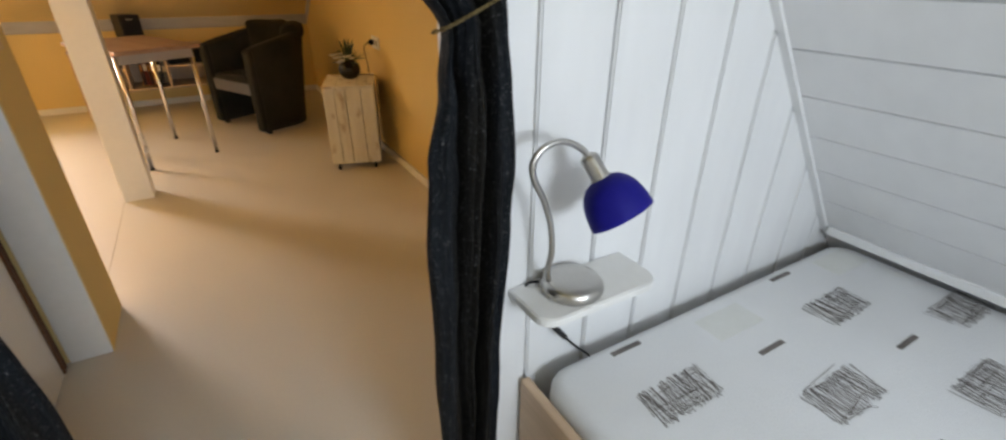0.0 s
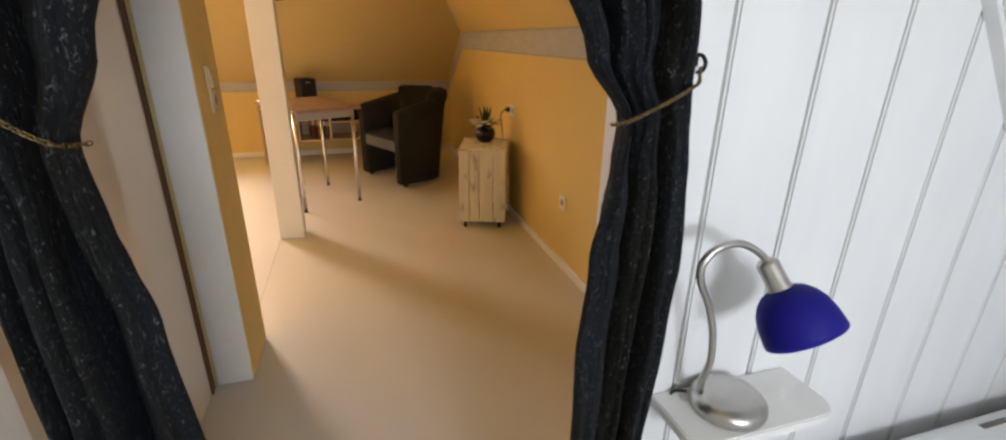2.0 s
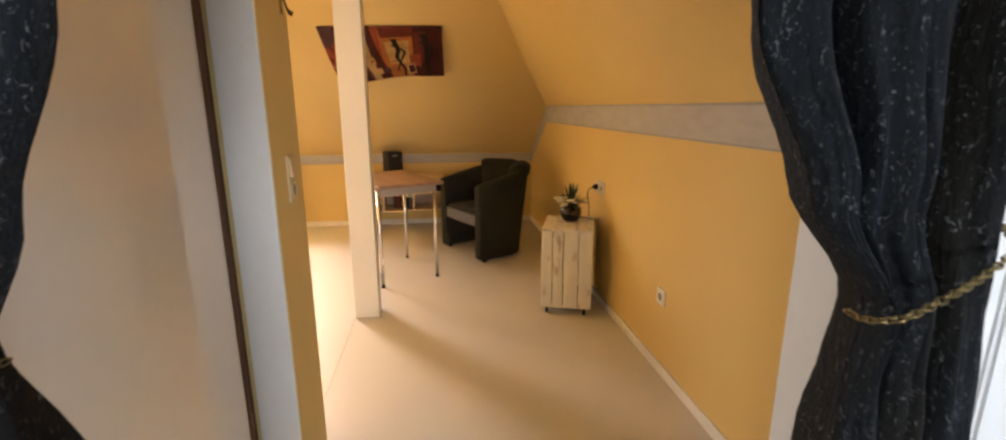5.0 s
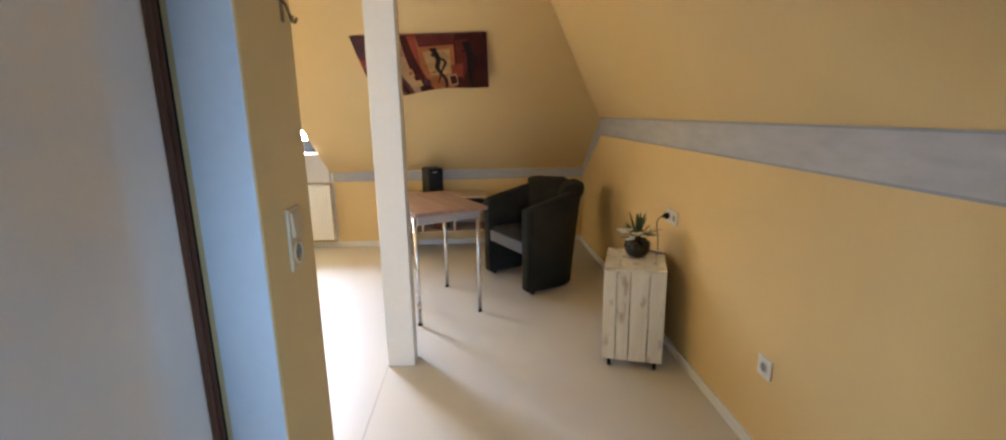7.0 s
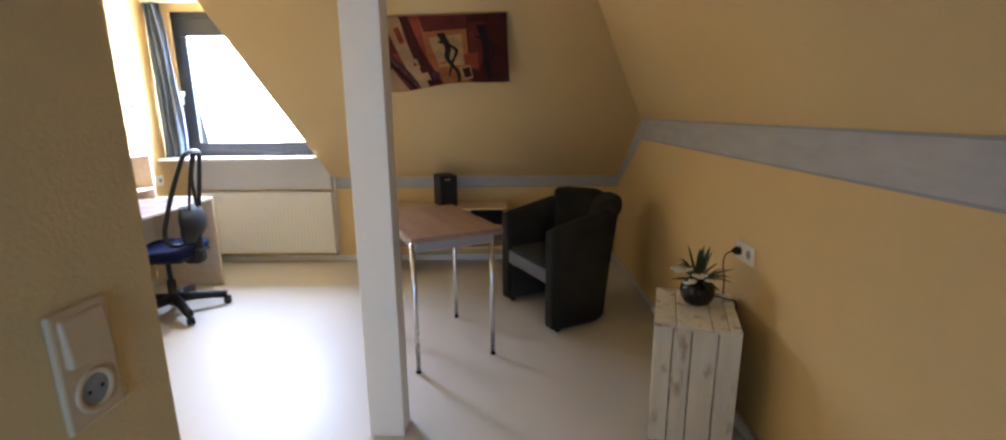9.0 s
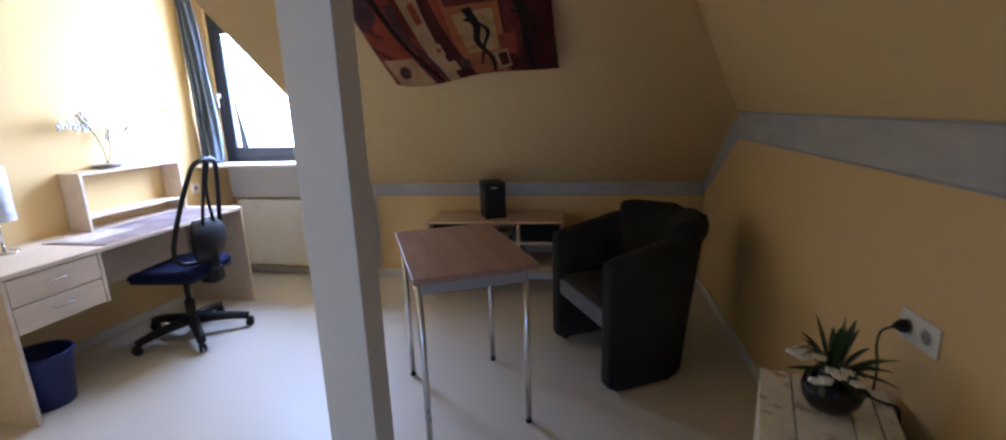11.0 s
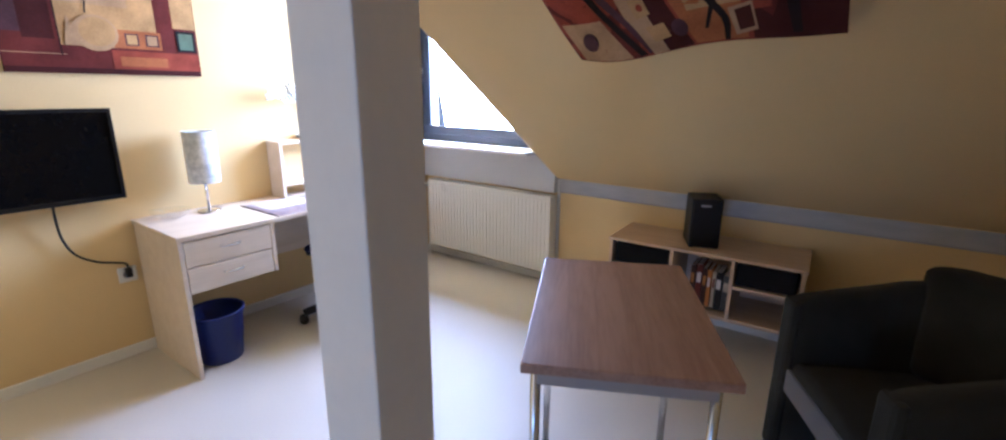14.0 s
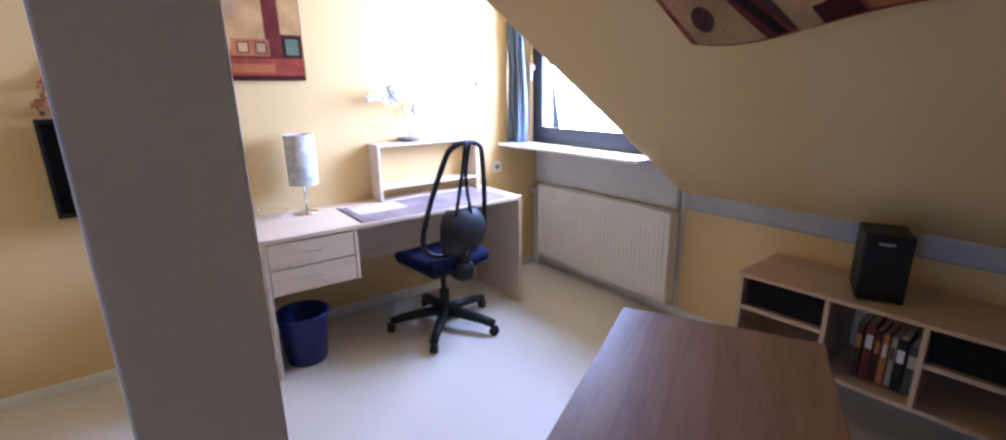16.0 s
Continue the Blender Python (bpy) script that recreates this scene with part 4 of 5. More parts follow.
# ---- painted crate on castors, vase, plug ----
crate = thing("wooden_crate", pose(0.722, 3.718, 0, 0, 0, -18), "worn white painted wooden crate on castors", "crate")
cw, cd, c0, c1 = 0.318, 0.410, 0.047, 0.562
xs_ = [0.0, 0.072, 0.140, 0.235, cw]
for a, b in zip(xs_, xs_[1:]):
    part("front_board", slab((a + 0.0025, 0.0, c0), (b - 0.0025, 0.014, c1 - 0.014), 0.002), WORN, crate)
    part("back_board", slab((a + 0.0025, cd - 0.014, c0), (b - 0.0025, cd, c1 - 0.014), 0.002), WORN, crate)
for a, b in zip((0.0, 0.085, 0.215, 0.275), (0.083, 0.212, 0.273, cw)):
    part("top_board", slab((a, 0.0, c1 - 0.013), (b - 0.0015, cd, c1), 0.002), WORN, crate)
for n_ in range(4):
    a = 0.016 + n_ * 0.094
    for x0 in (0.0, cw - 0.012):
        part("side_board", slab((x0, a, c0 + 0.002), (x0 + 0.012, a + 0.091, c1 - 0.014), 0.002), WORN, crate)
part("bottom_board", slab((0.013, 0.015, c0), (cw - 0.013, cd - 0.015, c0 + 0.014), 0.002), WORN, crate)
for xx in (0.04, cw - 0.04):
    for yy in (0.035, cd - 0.035):
        cs = part("castor", slab((xx - 0.013, yy - 0.018, 0.036), (xx + 0.013, yy + 0.018, c0), 0.002), CHROME, crate)
        part("wheel", lathe([(0, -0.009), (0.018, -0.009), (0.0205, -0.005), (0.0205, 0.005), (0.018, 0.009), (0, 0.009)], 20, pose(xx, yy - 0.012, 0.0205, 0, 90, 0)), BLACK, cs)

VX, VY, VZ = 0.957, 3.906, 0.562
vase = thing("flower_vase", pose(VX, VY, VZ), "black glossy ball vase with white flowers and leaves", "vase")
smooth(part("vase_body", lathe([(0, 0), (0.032, 0), (0.053, 0.013), (0.068, 0.038), (0.072, 0.064), (0.065, 0.092), (0.046, 0.110), (0.033, 0.116), (0.035, 0.122), (0.030, 0.121), (0.028, 0.112), (0.0, 0.100)], 36), BLACKGLOSS, vase))
rnd = random.Random(5)


def blade(bm, root, tip, width, sag):
    root, tip = Vector(root), Vector(tip)
    side = (tip - root).cross(Vector((0, 0, 1))).normalized()
    prev = None
    for k in range(8):
        t = k / 7
        p = root.lerp(tip, t) + Vector((0, 0, -sag * t * t + sag * 0.8 * t))
        w = width * math.sin(math.pi * min(1, 0.15 + 0.85 * t)) + 0.0004
        row = [bm.verts.new(p - side * w), bm.verts.new(p + Vector((0, 0, -w * 0.5))), bm.verts.new(p + side * w)]
        if prev:
            bm.faces.new((prev[0], prev[1], row[1], row[0]))
            bm.faces.new((prev[1], prev[2], row[2], row[1]))
        prev = row


for k in range(34):
    a = rnd.uniform(0, 6.283)
    out = rnd.uniform(0.03, 0.15)
    up = rnd.uniform(0.05, 0.165) if out < 0.07 else rnd.uniform(-0.01, 0.085)
    bm = bmesh.new()
    blade(bm, (0.012 * math.cos(a), 0.012 * math.sin(a), 0.110), (out * math.cos(a), out * math.sin(a), 0.115 + up), rnd.uniform(0.006, 0.012), rnd.uniform(0.02, 0.07))
    smooth(part("leaf", bm, LEAF, vase))
for k in range(13):
    a = rnd.uniform(2.5, 4.7)
    out = rnd.uniform(0.05, 0.125)
    tip = Vector((out * math.cos(a), out * math.sin(a), 0.125 + rnd.uniform(0.0, 0.055)))
    part("stem", tube(spline([(0.01 * math.cos(a), 0.01 * math.sin(a), 0.095), tip * 0.6 + Vector((0, 0, 0.075)), tip], 4), 0.0012, 6), TWIG, vase)
    bm = bmesh.new()
    for q in range(6):
        e = q * math.pi / 3
        d = Vector((math.cos(e) * 0.009, math.sin(e) * 0.009, -0.005))
        made = bmesh.ops.create_icosphere(bm, subdivisions=1, radius=1.0, matrix=Matrix.Translation(tip + d) @ Matrix.Rotation(e, 4, "Z") @ Matrix.Diagonal((0.010, 0.007, 0.005, 1)))
    smooth(part("flower", bm, PETAL, vase))


def socket(name, m, label, covers=1, switch=False, plastic=None):
    """A wall plate facing local -y: round hollow sockets, or a rocker above one."""
    th = thing(name, m, label, "socket")
    plastic = plastic or SWITCHWHITE
    w = 0.041
    tall = covers if switch else 1
    wide = 1 if switch else covers
    part("plate", slab((-w, -0.009, -w), (w + 0.071 * (wide - 1), 0.0, w + 0.071 * (tall - 1)), 0.005), plastic, th)
    for i in range(covers):
        cx, cz = (0, 0.071 * i) if switch else (0.071 * i, 0)
        if switch and i == 1:
            rocker = part("rocker", slab((-0.031, -0.016, -0.031), (0.031, -0.004, 0.031), 0.004, pose(cx, 0, cz, -5, 0, 0)), plastic, th)
            continue
        prof = [(0.029, -0.0), (0.029, 0.004), (0.0245, 0.0045), (0.0205, 0.003), (0.0195, -0.003), (0, -0.003)]
        smooth(part("rim", lathe(prof, 28, pose(cx, -0.0075, cz, 90, 0, 0)), plastic, th))
        part("hollow", lathe([(0, 0.0), (0.0195, 0.0)], 24, pose(cx, -0.0092, cz, 90, 0, 0)), HOLE, th)
        for d in (-0.0095, 0.0095):
            part("contact_hole", lathe([(0, 0.001), (0.0026, 0.001), (0.0026, 0), (0, 0)], 10, pose(cx + d, -0.0092, cz, 90, 0, 0)), BLACK, th)
    return th


socket("wall_socket", pose(XR, 2.975, 0.39, 0, 0, -90), "white wall socket low on the yellow wall")
socket("wall_socket", pose(XR, 3.985, 0.775, 0, 0, -90), "white double wall socket above the crate", 2)
socket("wall_socket", pose(XL, 4.14, 0.452, 0, 0, 90), "white wall socket beside the desk", 1)
socket("wall_socket", pose(XL, 5.945, 0.835, 0, 0, 90), "white wall socket under the window sill", 1)
socket("switch_plate", pose(-0.377, 2.50, 1.04, 0, 0, 90), "ivory light switch above a wall socket", 2, True, IVORY)

plug = thing("power_cord", pose(0, 0, 0), "black power cord plugged in behind the crate", "cord")
bm = lathe([(0, 0), (0.013, 0), (0.018, 0.006), (0.018, 0.016), (0.012, 0.024), (0.006, 0.034), (0, 0.036)], 18, pose(XR - 0.012, 3.985, 0.775, 0, -90, 0))
smooth(part("plug", bm, BLACK, plug))
smooth(part("cord", tube(spline([(XR - 0.045, 3.985, 0.772), (XR - 0.070, 3.988, 0.755), (XR - 0.075, 3.99, 0.71), (XR - 0.062, 3.995, 0.64), (XR - 0.05, 4.02, 0.55), (XR - 0.03, 4.06, 0.40), (XR - 0.02, 4.10, 0.25)], 8), 0.0032, 8), BLACK, plug))
ob = tagged(smooth(part("loose_cord", tube(spline([(VX + 0.045, VY + 0.06, VZ + 0.0035), (VX + 0.08, VY + 0.08, VZ + 0.0035), (VX + 0.12, VY + 0.07, VZ + 0.0035), (VX + 0.150, VY + 0.04, VZ + 0.0035), (VX + 0.178, VY + 0.02, VZ - 0.005), (VX + 0.183, VY + 0.02, 0.46), (VX + 0.188, VY + 0.03, 0.30)], 8), 0.003, 8), BLACK)), "dark thin cord lying over the crate top", "cord")

# brass key hook on the wall end
bm = tube(spline([(0, 0, 0.03), (0, -0.012, 0.02), (0, -0.018, 0.0), (0.008, -0.026, -0.02), (0.014, -0.030, -0.008)], 6), 0.0035, 8)
add_tube(bm, spline([(0, 0, 0.03), (0, -0.012, 0.02), (0, -0.018, 0.0), (-0.008, -0.026, -0.02), (-0.014, -0.030, -0.008)], 6), 0.0035, 8)
add_box(bm, (-0.009, -0.003, -0.02), (0.009, 0.0, 0.05), 0.002)
ob = tagged(part("coat_hook", bm, BRASS), "small brass double hook on the wall end", "hook")
ob.matrix_world = pose(-0.3765, 2.575, 1.605, 0, 0, 90)

# ---- low shelf, speaker, books ----
sb = thing("low_shelf", pose(-0.838, 5.932, 0, 0, 0, 2.2), "low open maple shelf unit at the end wall", "shelf")
SW, SD, ST = 0.985, 0.385, 0.018
part("top_board", slab((-0.006, -0.008, 0.561), (SW + 0.006, SD, 0.579), 0.003), MAPLE_X, sb)
for a, foot in ((0.0, 0.0), (0.345, 0.238), (0.655, 0.238), (SW - ST, 0.0)):
    part("upright", slab((a, 0.0, foot), (a + ST, SD - 0.01, 0.561), 0.002), MAPLE_X, sb)
for a, b, z in ((ST, 0.345, 0.405), (0.655 + ST, SW - ST, 0.405), (ST, SW - ST, 0.2195)):
    part("shelf_board", slab((a, 0.004, z), (b, SD - 0.012, z + ST), 0.002), MAPLE_X, sb)
part("back_panel", slab((ST, SD - 0.012, 0.238), (SW - ST, SD - 0.006, 0.561), 0), MAPLE_X, sb)
for a, b in ((0.03, 0.335), (0.682, 0.955)):
    dv = thing("media_player", pose(-0.838, 5.932, 0.423, 0, 0, 2.2), "flat black media player on the shelf", "media player", "media players")
    part("casing", slab((a, 0.025, 0.006), (b, 0.33, 0.122), 0.004), MATTBLACK, dv)
    part("front_panel", slab((a + 0.004, 0.021, 0.01), (b - 0.004, 0.025, 0.118), 0.001), MATTBLACK, dv)
    for xx in (a + 0.03, b - 0.03):
        for yy in (0.05, 0.3):
            part("foot", slab((xx - 0.01, yy - 0.01, 0), (xx + 0.01, yy + 0.01, 0.006), 0), BLACK, dv)
rnd = random.Random(11)
tones = [dye("book_brown", (0.060, 0.028, 0.018), 0.6), dye("book_grey", (0.075, 0.072, 0.066), 0.6), dye("book_orange", (0.50, 0.20, 0.04), 0.55), dye("book_cream", (0.50, 0.42, 0.30), 0.6), dye("book_black", (0.016, 0.015, 0.014), 0.6), dye("book_red", (0.16, 0.035, 0.022), 0.6)]
a = 0.452
for k, (w, h, tone) in enumerate(((0.024, 0.225, 0), (0.030, 0.232, 5), (0.022, 0.218, 0), (0.020, 0.215, 2), (0.018, 0.208, 3), (0.030, 0.212, 4), (0.032, 0.200, 1))):
    bk = thing("book", pose(-0.838, 5.932, 0.256, 0, 0, 2.2) @ pose(a, 0.05 + rnd.uniform(0, 0.02), 0, 0, rnd.uniform(-1, 1) * 0.5, 0), "upright book in the middle of the shelf", "book", "books on the shelf")
    part("cover", slab((0, 0, 0), (w, 0.14, h), 0.002), tones[tone], bk)
    part("pages", slab((0.003, 0.004, 0.003), (w - 0.003, 0.1415, h + 0.0006), 0), PAPER, bk)
    part("spine_label", slab((0.004, -0.0012, h * 0.55), (w - 0.004, 0.0, h * 0.8), 0), PAPER if k % 2 else tones[(tone + 2) % 6], bk)
    a += w + 0.004

spk = thing("loudspeaker", pose(-0.412, 5.988, 0.579, 0, 0, 24), "small black loudspeaker standing on the low shelf", "loudspeaker")
part("cabinet", slab((0, 0.006, 0.004), (0.155, 0.20, 0.268), 0.006), BLACK, spk)
part("grille", slab((0.006, 0.0, 0.012), (0.149, 0.008, 0.261), 0.004), surface("black_speaker_cloth", (0.010, 0.010, 0.011), None, 0.95, 600, 6, 0.5, 0.3), spk)
part("badge", slab((0.045, -0.002, 0.229), (0.095, 0.0, 0.239), 0.001), NICKEL, spk, "small silver badge")
for xx in (0.015, 0.14):
    for yy in (0.02, 0.185):
        part("foot", slab((xx - 0.008, yy - 0.008, 0), (xx + 0.008, yy + 0.008, 0.004), 0), BLACK, spk)

# ---- small sensor beside the window ----
sensor = thing("wall_sensor", pose(XL, 5.796, 1.438), "small white plastic sensor box on the wall", "sensor")
part("casing", slab((0.0, -0.020, -0.022), (0.018, 0.020, 0.022), 0.004), SWITCHWHITE, sensor)
part("cover", slab((0.018, -0.014, -0.016), (0.021, 0.014, 0.016), 0.002), SWITCHWHITE, sensor)

# ---- radiator ----
rad = thing("radiator", pose(0, 0, 0), "cream enamelled panel radiator under the dormer window", "radiator")
bm = slab((-2.628, 6.255, 0.105), (-1.442, 6.300, 0.668), 0.006)
part("panel", bm, RADWHITE, rad)
for k in range(35):
    xx = -2.600 + k * 0.0333
    part("rib", slab((xx, 6.251, 0.125), (xx + 0.027, 6.256, 0.650), 0.003), RADWHITE, rad)
part("top_grille", slab((-2.632, 6.25, 0.668), (-1.438, 6.345, 0.678), 0.003), RADWHITE, rad)
part("side_cover", slab((-1.444, 6.25, 0.105), (-1.436, 6.345, 0.668), 0.002), RADWHITE, rad)
part("side_cover", slab((-2.634, 6.25, 0.105), (-2.626, 6.345, 0.668), 0.002), RADWHITE, rad)
for xx in (-2.4, -1.7):
    part("bracket", slab((xx, 6.30, 0.2), (xx + 0.03, YF, 0.6), 0.002), RADWHITE, rad)
valve = part("valve", tube([(-2.64, 6.30, 0.62), (-2.70, 6.30, 0.62)], 0.010, 12), CHROME, rad)
smooth(part("thermostat_head", lathe([(0, 0), (0.017, 0), (0.021, 0.008), (0.021, 0.045), (0.015, 0.055), (0, 0.056)], 20, pose(-2.69, 6.30, 0.62, 90, 0, 0)), SWITCHWHITE, valve))
part("pipe", tube(spline([(-2.70, 6.30, 0.62), (-2.712, 6.30, 0.60), (-2.715, 6.30, 0.3), (-2.715, 6.30, 0.0)], 6), 0.009, 10), RADWHITE, rad)
part("pipe", tube(spline([(-2.63, 6.30, 0.14), (-2.66, 6.30, 0.14), (-2.675, 6.30, 0.12), (-2.68, 6.30, 0.0)], 6), 0.009, 10), RADWHITE, rad)
part("lower_valve", tube([(-2.63, 6.30, 0.14), (-2.655, 6.30, 0.14)], 0.014, 12), CHROME, rad)

# ---- tapestry hung from the far slope ----
def cloth(u, v):
    """u along the top, v downwards: fixed to the slope above, hanging a little free of it below."""
    x = (-0.757 + 0.912 * u) * (1 - v) + (-0.690 + 0.862 * u) * v
    y = 4.760 * (1 - v) + (5.187 - 0.042 * u) * v
    z0 = far_z(x, 4.760) - 0.014
    z1 = 1.526 + 0.028 * u - 0.018 * math.sin(math.pi * 1.6 * u + 0.3)
    z = z0 + (z1 - z0) * v - 0.012 * v * math.sin(math.pi * 2.6 * u + 0.5) - 0.02 * math.sin(math.pi * v)
    return Vector((x, y, min(z, far_z(x, y) - 0.012)))


tap = thing("tapestry", pose(0, 0, 0), "rust and ochre printed wall cloth on the slope", "wall hanging")
smooth(part("cloth", sheet(24, 48, lambda u, v: cloth(u, v), 0.002), RUST, tap))
DEPTH = [0]


def patch(poly, material, name="motif"):
    """A dyed shape on the cloth: polygon in u, v."""
    DEPTH[0] += 1
    bm = bmesh.new()
    f = bm.faces.new([bm.verts.new((u, v, 0)) for u, v in poly])
    bmesh.ops.triangulate(bm, faces=[f])
    for _ in range(2):
        bmesh.ops.subdivide_edges(bm, edges=[e for e in bm.edges if e.calc_length() > 0.05], cuts=1)
        bmesh.ops.triangulate(bm, faces=bm.faces[:])
    for w in bm.verts:
        c = cloth(min(1, max(0, w.co.x)), min(1, max(0, w.co.y)))
        w.co = c + Vector((0, -0.7, -0.7)) * (0.0024 + 0.00015 * DEPTH[0])
    bmesh.ops.recalc_face_normals(bm, faces=bm.faces)
    return smooth(part(name, bm, material, tap))


def oval(cx, cy, rx, ry, n_=14, turn=0.0):
    c, s = math.cos(turn), math.sin(turn)
    return [(cx + rx * math.cos(a) * c - ry * math.sin(a) * s, cy + rx * math.cos(a) * s + ry * math.sin(a) * c) for a in (2 * math.pi * k / n_ for k in range(n_))]


def stroke(points, w0, w1=None):
    """A band along points in u, v, as wide as w0 at its start and w1 at its end."""
    p = spline([(a, b, 0) for a, b in points], 4)
    w1 = w0 if w1 is None else w1
    left, right = [], []
    for i, q in enumerate(p):
        d = (p[min(i + 1, len(p) - 1)] - p[max(i - 1, 0)]).normalized()
        t = i / (len(p) - 1)
        w = (w0 + (w1 - w0) * t) / 2
        left.append((q.x - d.y * w, q.y + d.x * w))
        right.append((q.x + d.y * w, q.y - d.x * w))
    return left + right[::-1]


patch([(0.0, 0.0), (0.30, 0.0), (0.33, 0.5), (0.30, 1.0), (0.0, 1.0)], MAROON)
patch([(0.06, 0.05), (0.22, 0.05), (0.24, 0.62), (0.08, 0.62)], RUST)
patch([(0.02, 0.64), (0.20, 0.62), (0.26, 0.99), (0.03, 0.99)], SAND)
patch(stroke([(0.30, 0.0), (0.33, 0.35), (0.36, 0.7), (0.41, 0.99)], 0.10, 0.12), SAND)
patch(stroke([(0.38, 0.0), (0.40, 0.4), (0.46, 0.99)], 0.05, 0.10), WINE)
patch([(0.47, 0.02), (0.75, 0.02), (0.74, 0.40), (0.70, 0.98), (0.52, 0.98), (0.46, 0.5)], ORANGE)
patch([(0.50, 0.25), (0.71, 0.22), (0.70, 0.66), (0.52, 0.68)], OCHRE)
patch([(0.75, 0.0), (1.0, 0.0), (1.0, 1.0), (0.72, 0.99)], WINE)
patch([(0.76, 0.10), (0.86, 0.08), (0.85, 0.45), (0.79, 0.80), (0.74, 0.70)], MAROON)
patch([(0.70, 0.50), (0.80, 0.46), (0.79, 0.72), (0.70, 0.74)], RUST)
patch([(0.0, 0.0), (0.13, 0.0), (0.12, 0.20), (0.03, 0.34), (0.0, 0.30)], PLUM)
patch([(0.47, 0.0), (0.76, 0.0), (0.75, 0.16), (0.48, 0.18)], MAROON)
# figures reduced to plain strokes
patch(stroke([(0.13, 0.02), (0.16, 0.25), (0.20, 0.5), (0.26, 0.75), (0.31, 0.98)], 0.035, 0.03), INK)
patch(stroke([(0.20, 0.10), (0.22, 0.40), (0.30, 0.70), (0.34, 0.97)], 0.05, 0.015), PLUM)
patch(stroke([(0.58, 0.20), (0.61, 0.38), (0.59, 0.55), (0.64, 0.78), (0.63, 0.98)], 0.05, 0.018), INK)
patch(stroke([(0.56, 0.30), (0.66, 0.42), (0.62, 0.60), (0.57, 0.85)], 0.03, 0.012), INK)
patch(stroke([(0.84, 0.12), (0.86, 0.35), (0.85, 0.55), (0.86, 0.95)], 0.06, 0.03), INK)
patch(stroke([(0.80, 0.25), (0.90, 0.35), (0.88, 0.6)], 0.03, 0.02), INK)
patch(oval(0.11, 0.80, 0.035, 0.09, 12, 0.2), PLUM)
patch([(0.33, 0.52), (0.385, 0.50), (0.395, 0.64), (0.34, 0.66)], OCHRE)
patch([(0.36, 0.74), (0.43, 0.73), (0.44, 0.86), (0.375, 0.88)], OCHRE)
patch(oval(0.365, 0.58, 0.012, 0.03, 8), RUST)
patch([(0.655, 0.70), (0.735, 0.66), (0.74, 0.90), (0.665, 0.94)], SAND)
patch([(0.675, 0.72), (0.728, 0.69), (0.732, 0.87), (0.68, 0.90)], WINE)
patch([(0.30, 0.12), (0.335, 0.10), (0.345, 0.28), (0.31, 0.30)], RUST)
patch(oval(0.48, 0.80, 0.03, 0.08, 10), PLUM)


# ---- desk corner ----
DX0, DX1, DY0, DY1, DZ = XL + 0.004, -2.187, 4.198, 5.742, 0.735
desk = thing("desk", pose(0, 0, 0), "pale maple desk with two drawers against the wall", "desk")
part("desktop", slab((DX0, DY0, DZ - 0.024), (DX1, DY1, DZ), 0.003), MAPLE_Y, desk)
part("side_panel", slab((DX0 + 0.015, DY0 + 0.004, 0.0), (DX1 - 0.004, DY0 + 0.024, DZ - 0.024), 0.002), MAPLE_Y, desk)
part("side_panel", slab((DX0 + 0.015, DY1 - 0.024, 0.0), (DX1 - 0.004, DY1 - 0.004, DZ - 0.024), 0.002), MAPLE_Y, desk)
part("drawer_side", slab((DX0 + 0.06, 4.640, 0.445), (DX1 - 0.004, 4.658, DZ - 0.024), 0.002), MAPLE_Y, desk)
part("modesty_panel", slab((DX0 + 0.04, 4.66, 0.36), (DX0 + 0.056, DY1 - 0.024, DZ - 0.024), 0.002), MAPLE_Y, desk)
part("drawer_floor", slab((DX0 + 0.06, DY0 + 0.024, 0.445), (DX1 - 0.02, 4.64, 0.455), 0), MAPLE_Y, desk)
for z0, z1 in ((0.578, 0.706), (0.447, 0.572)):
    dr = part("drawer", slab((DX1 - 0.022, DY0 + 0.027, z0), (DX1 - 0.005, 4.637, z1), 0.003), MAPLE_Y, desk)
    zc, yc = (z0 + z1) / 2 + 0.01, 4.43
    pts = spline([(DX1 - 0.005, yc - 0.045, zc), (DX1 + 0.010, yc - 0.036, zc), (DX1 + 0.016, yc, zc), (DX1 + 0.010, yc + 0.036, zc), (DX1 - 0.005, yc + 0.045, zc)], 6)
    smooth(part("handle", tube(pts, 0.0042, 8, 1.6), CHROME, dr, "bow chrome handle"))

hz, hy0, hy1, hx = 1.085, 4.962, 5.685, -2.592
hutch = thing("desk_shelf", pose(0, 0, 0), "pale maple shelf standing on the desk", "shelf")
part("top_board", slab((DX0, hy0 - 0.004, hz - 0.018), (hx, hy1 + 0.004, hz), 0.002), MAPLE_Y, hutch)
part("side_panel", slab((DX0, hy0, DZ), (hx - 0.002, hy0 + 0.018, hz - 0.018), 0.002), MAPLE_Y, hutch)
part("side_panel", slab((DX0, hy1 - 0.018, DZ), (hx - 0.002, hy1, hz - 0.018), 0.002), MAPLE_Y, hutch)
part("shelf_board", slab((DX0, hy0 + 0.018, 0.808), (hx - 0.004, hy1 - 0.018, 0.824), 0.002), MAPLE_Y, hutch)

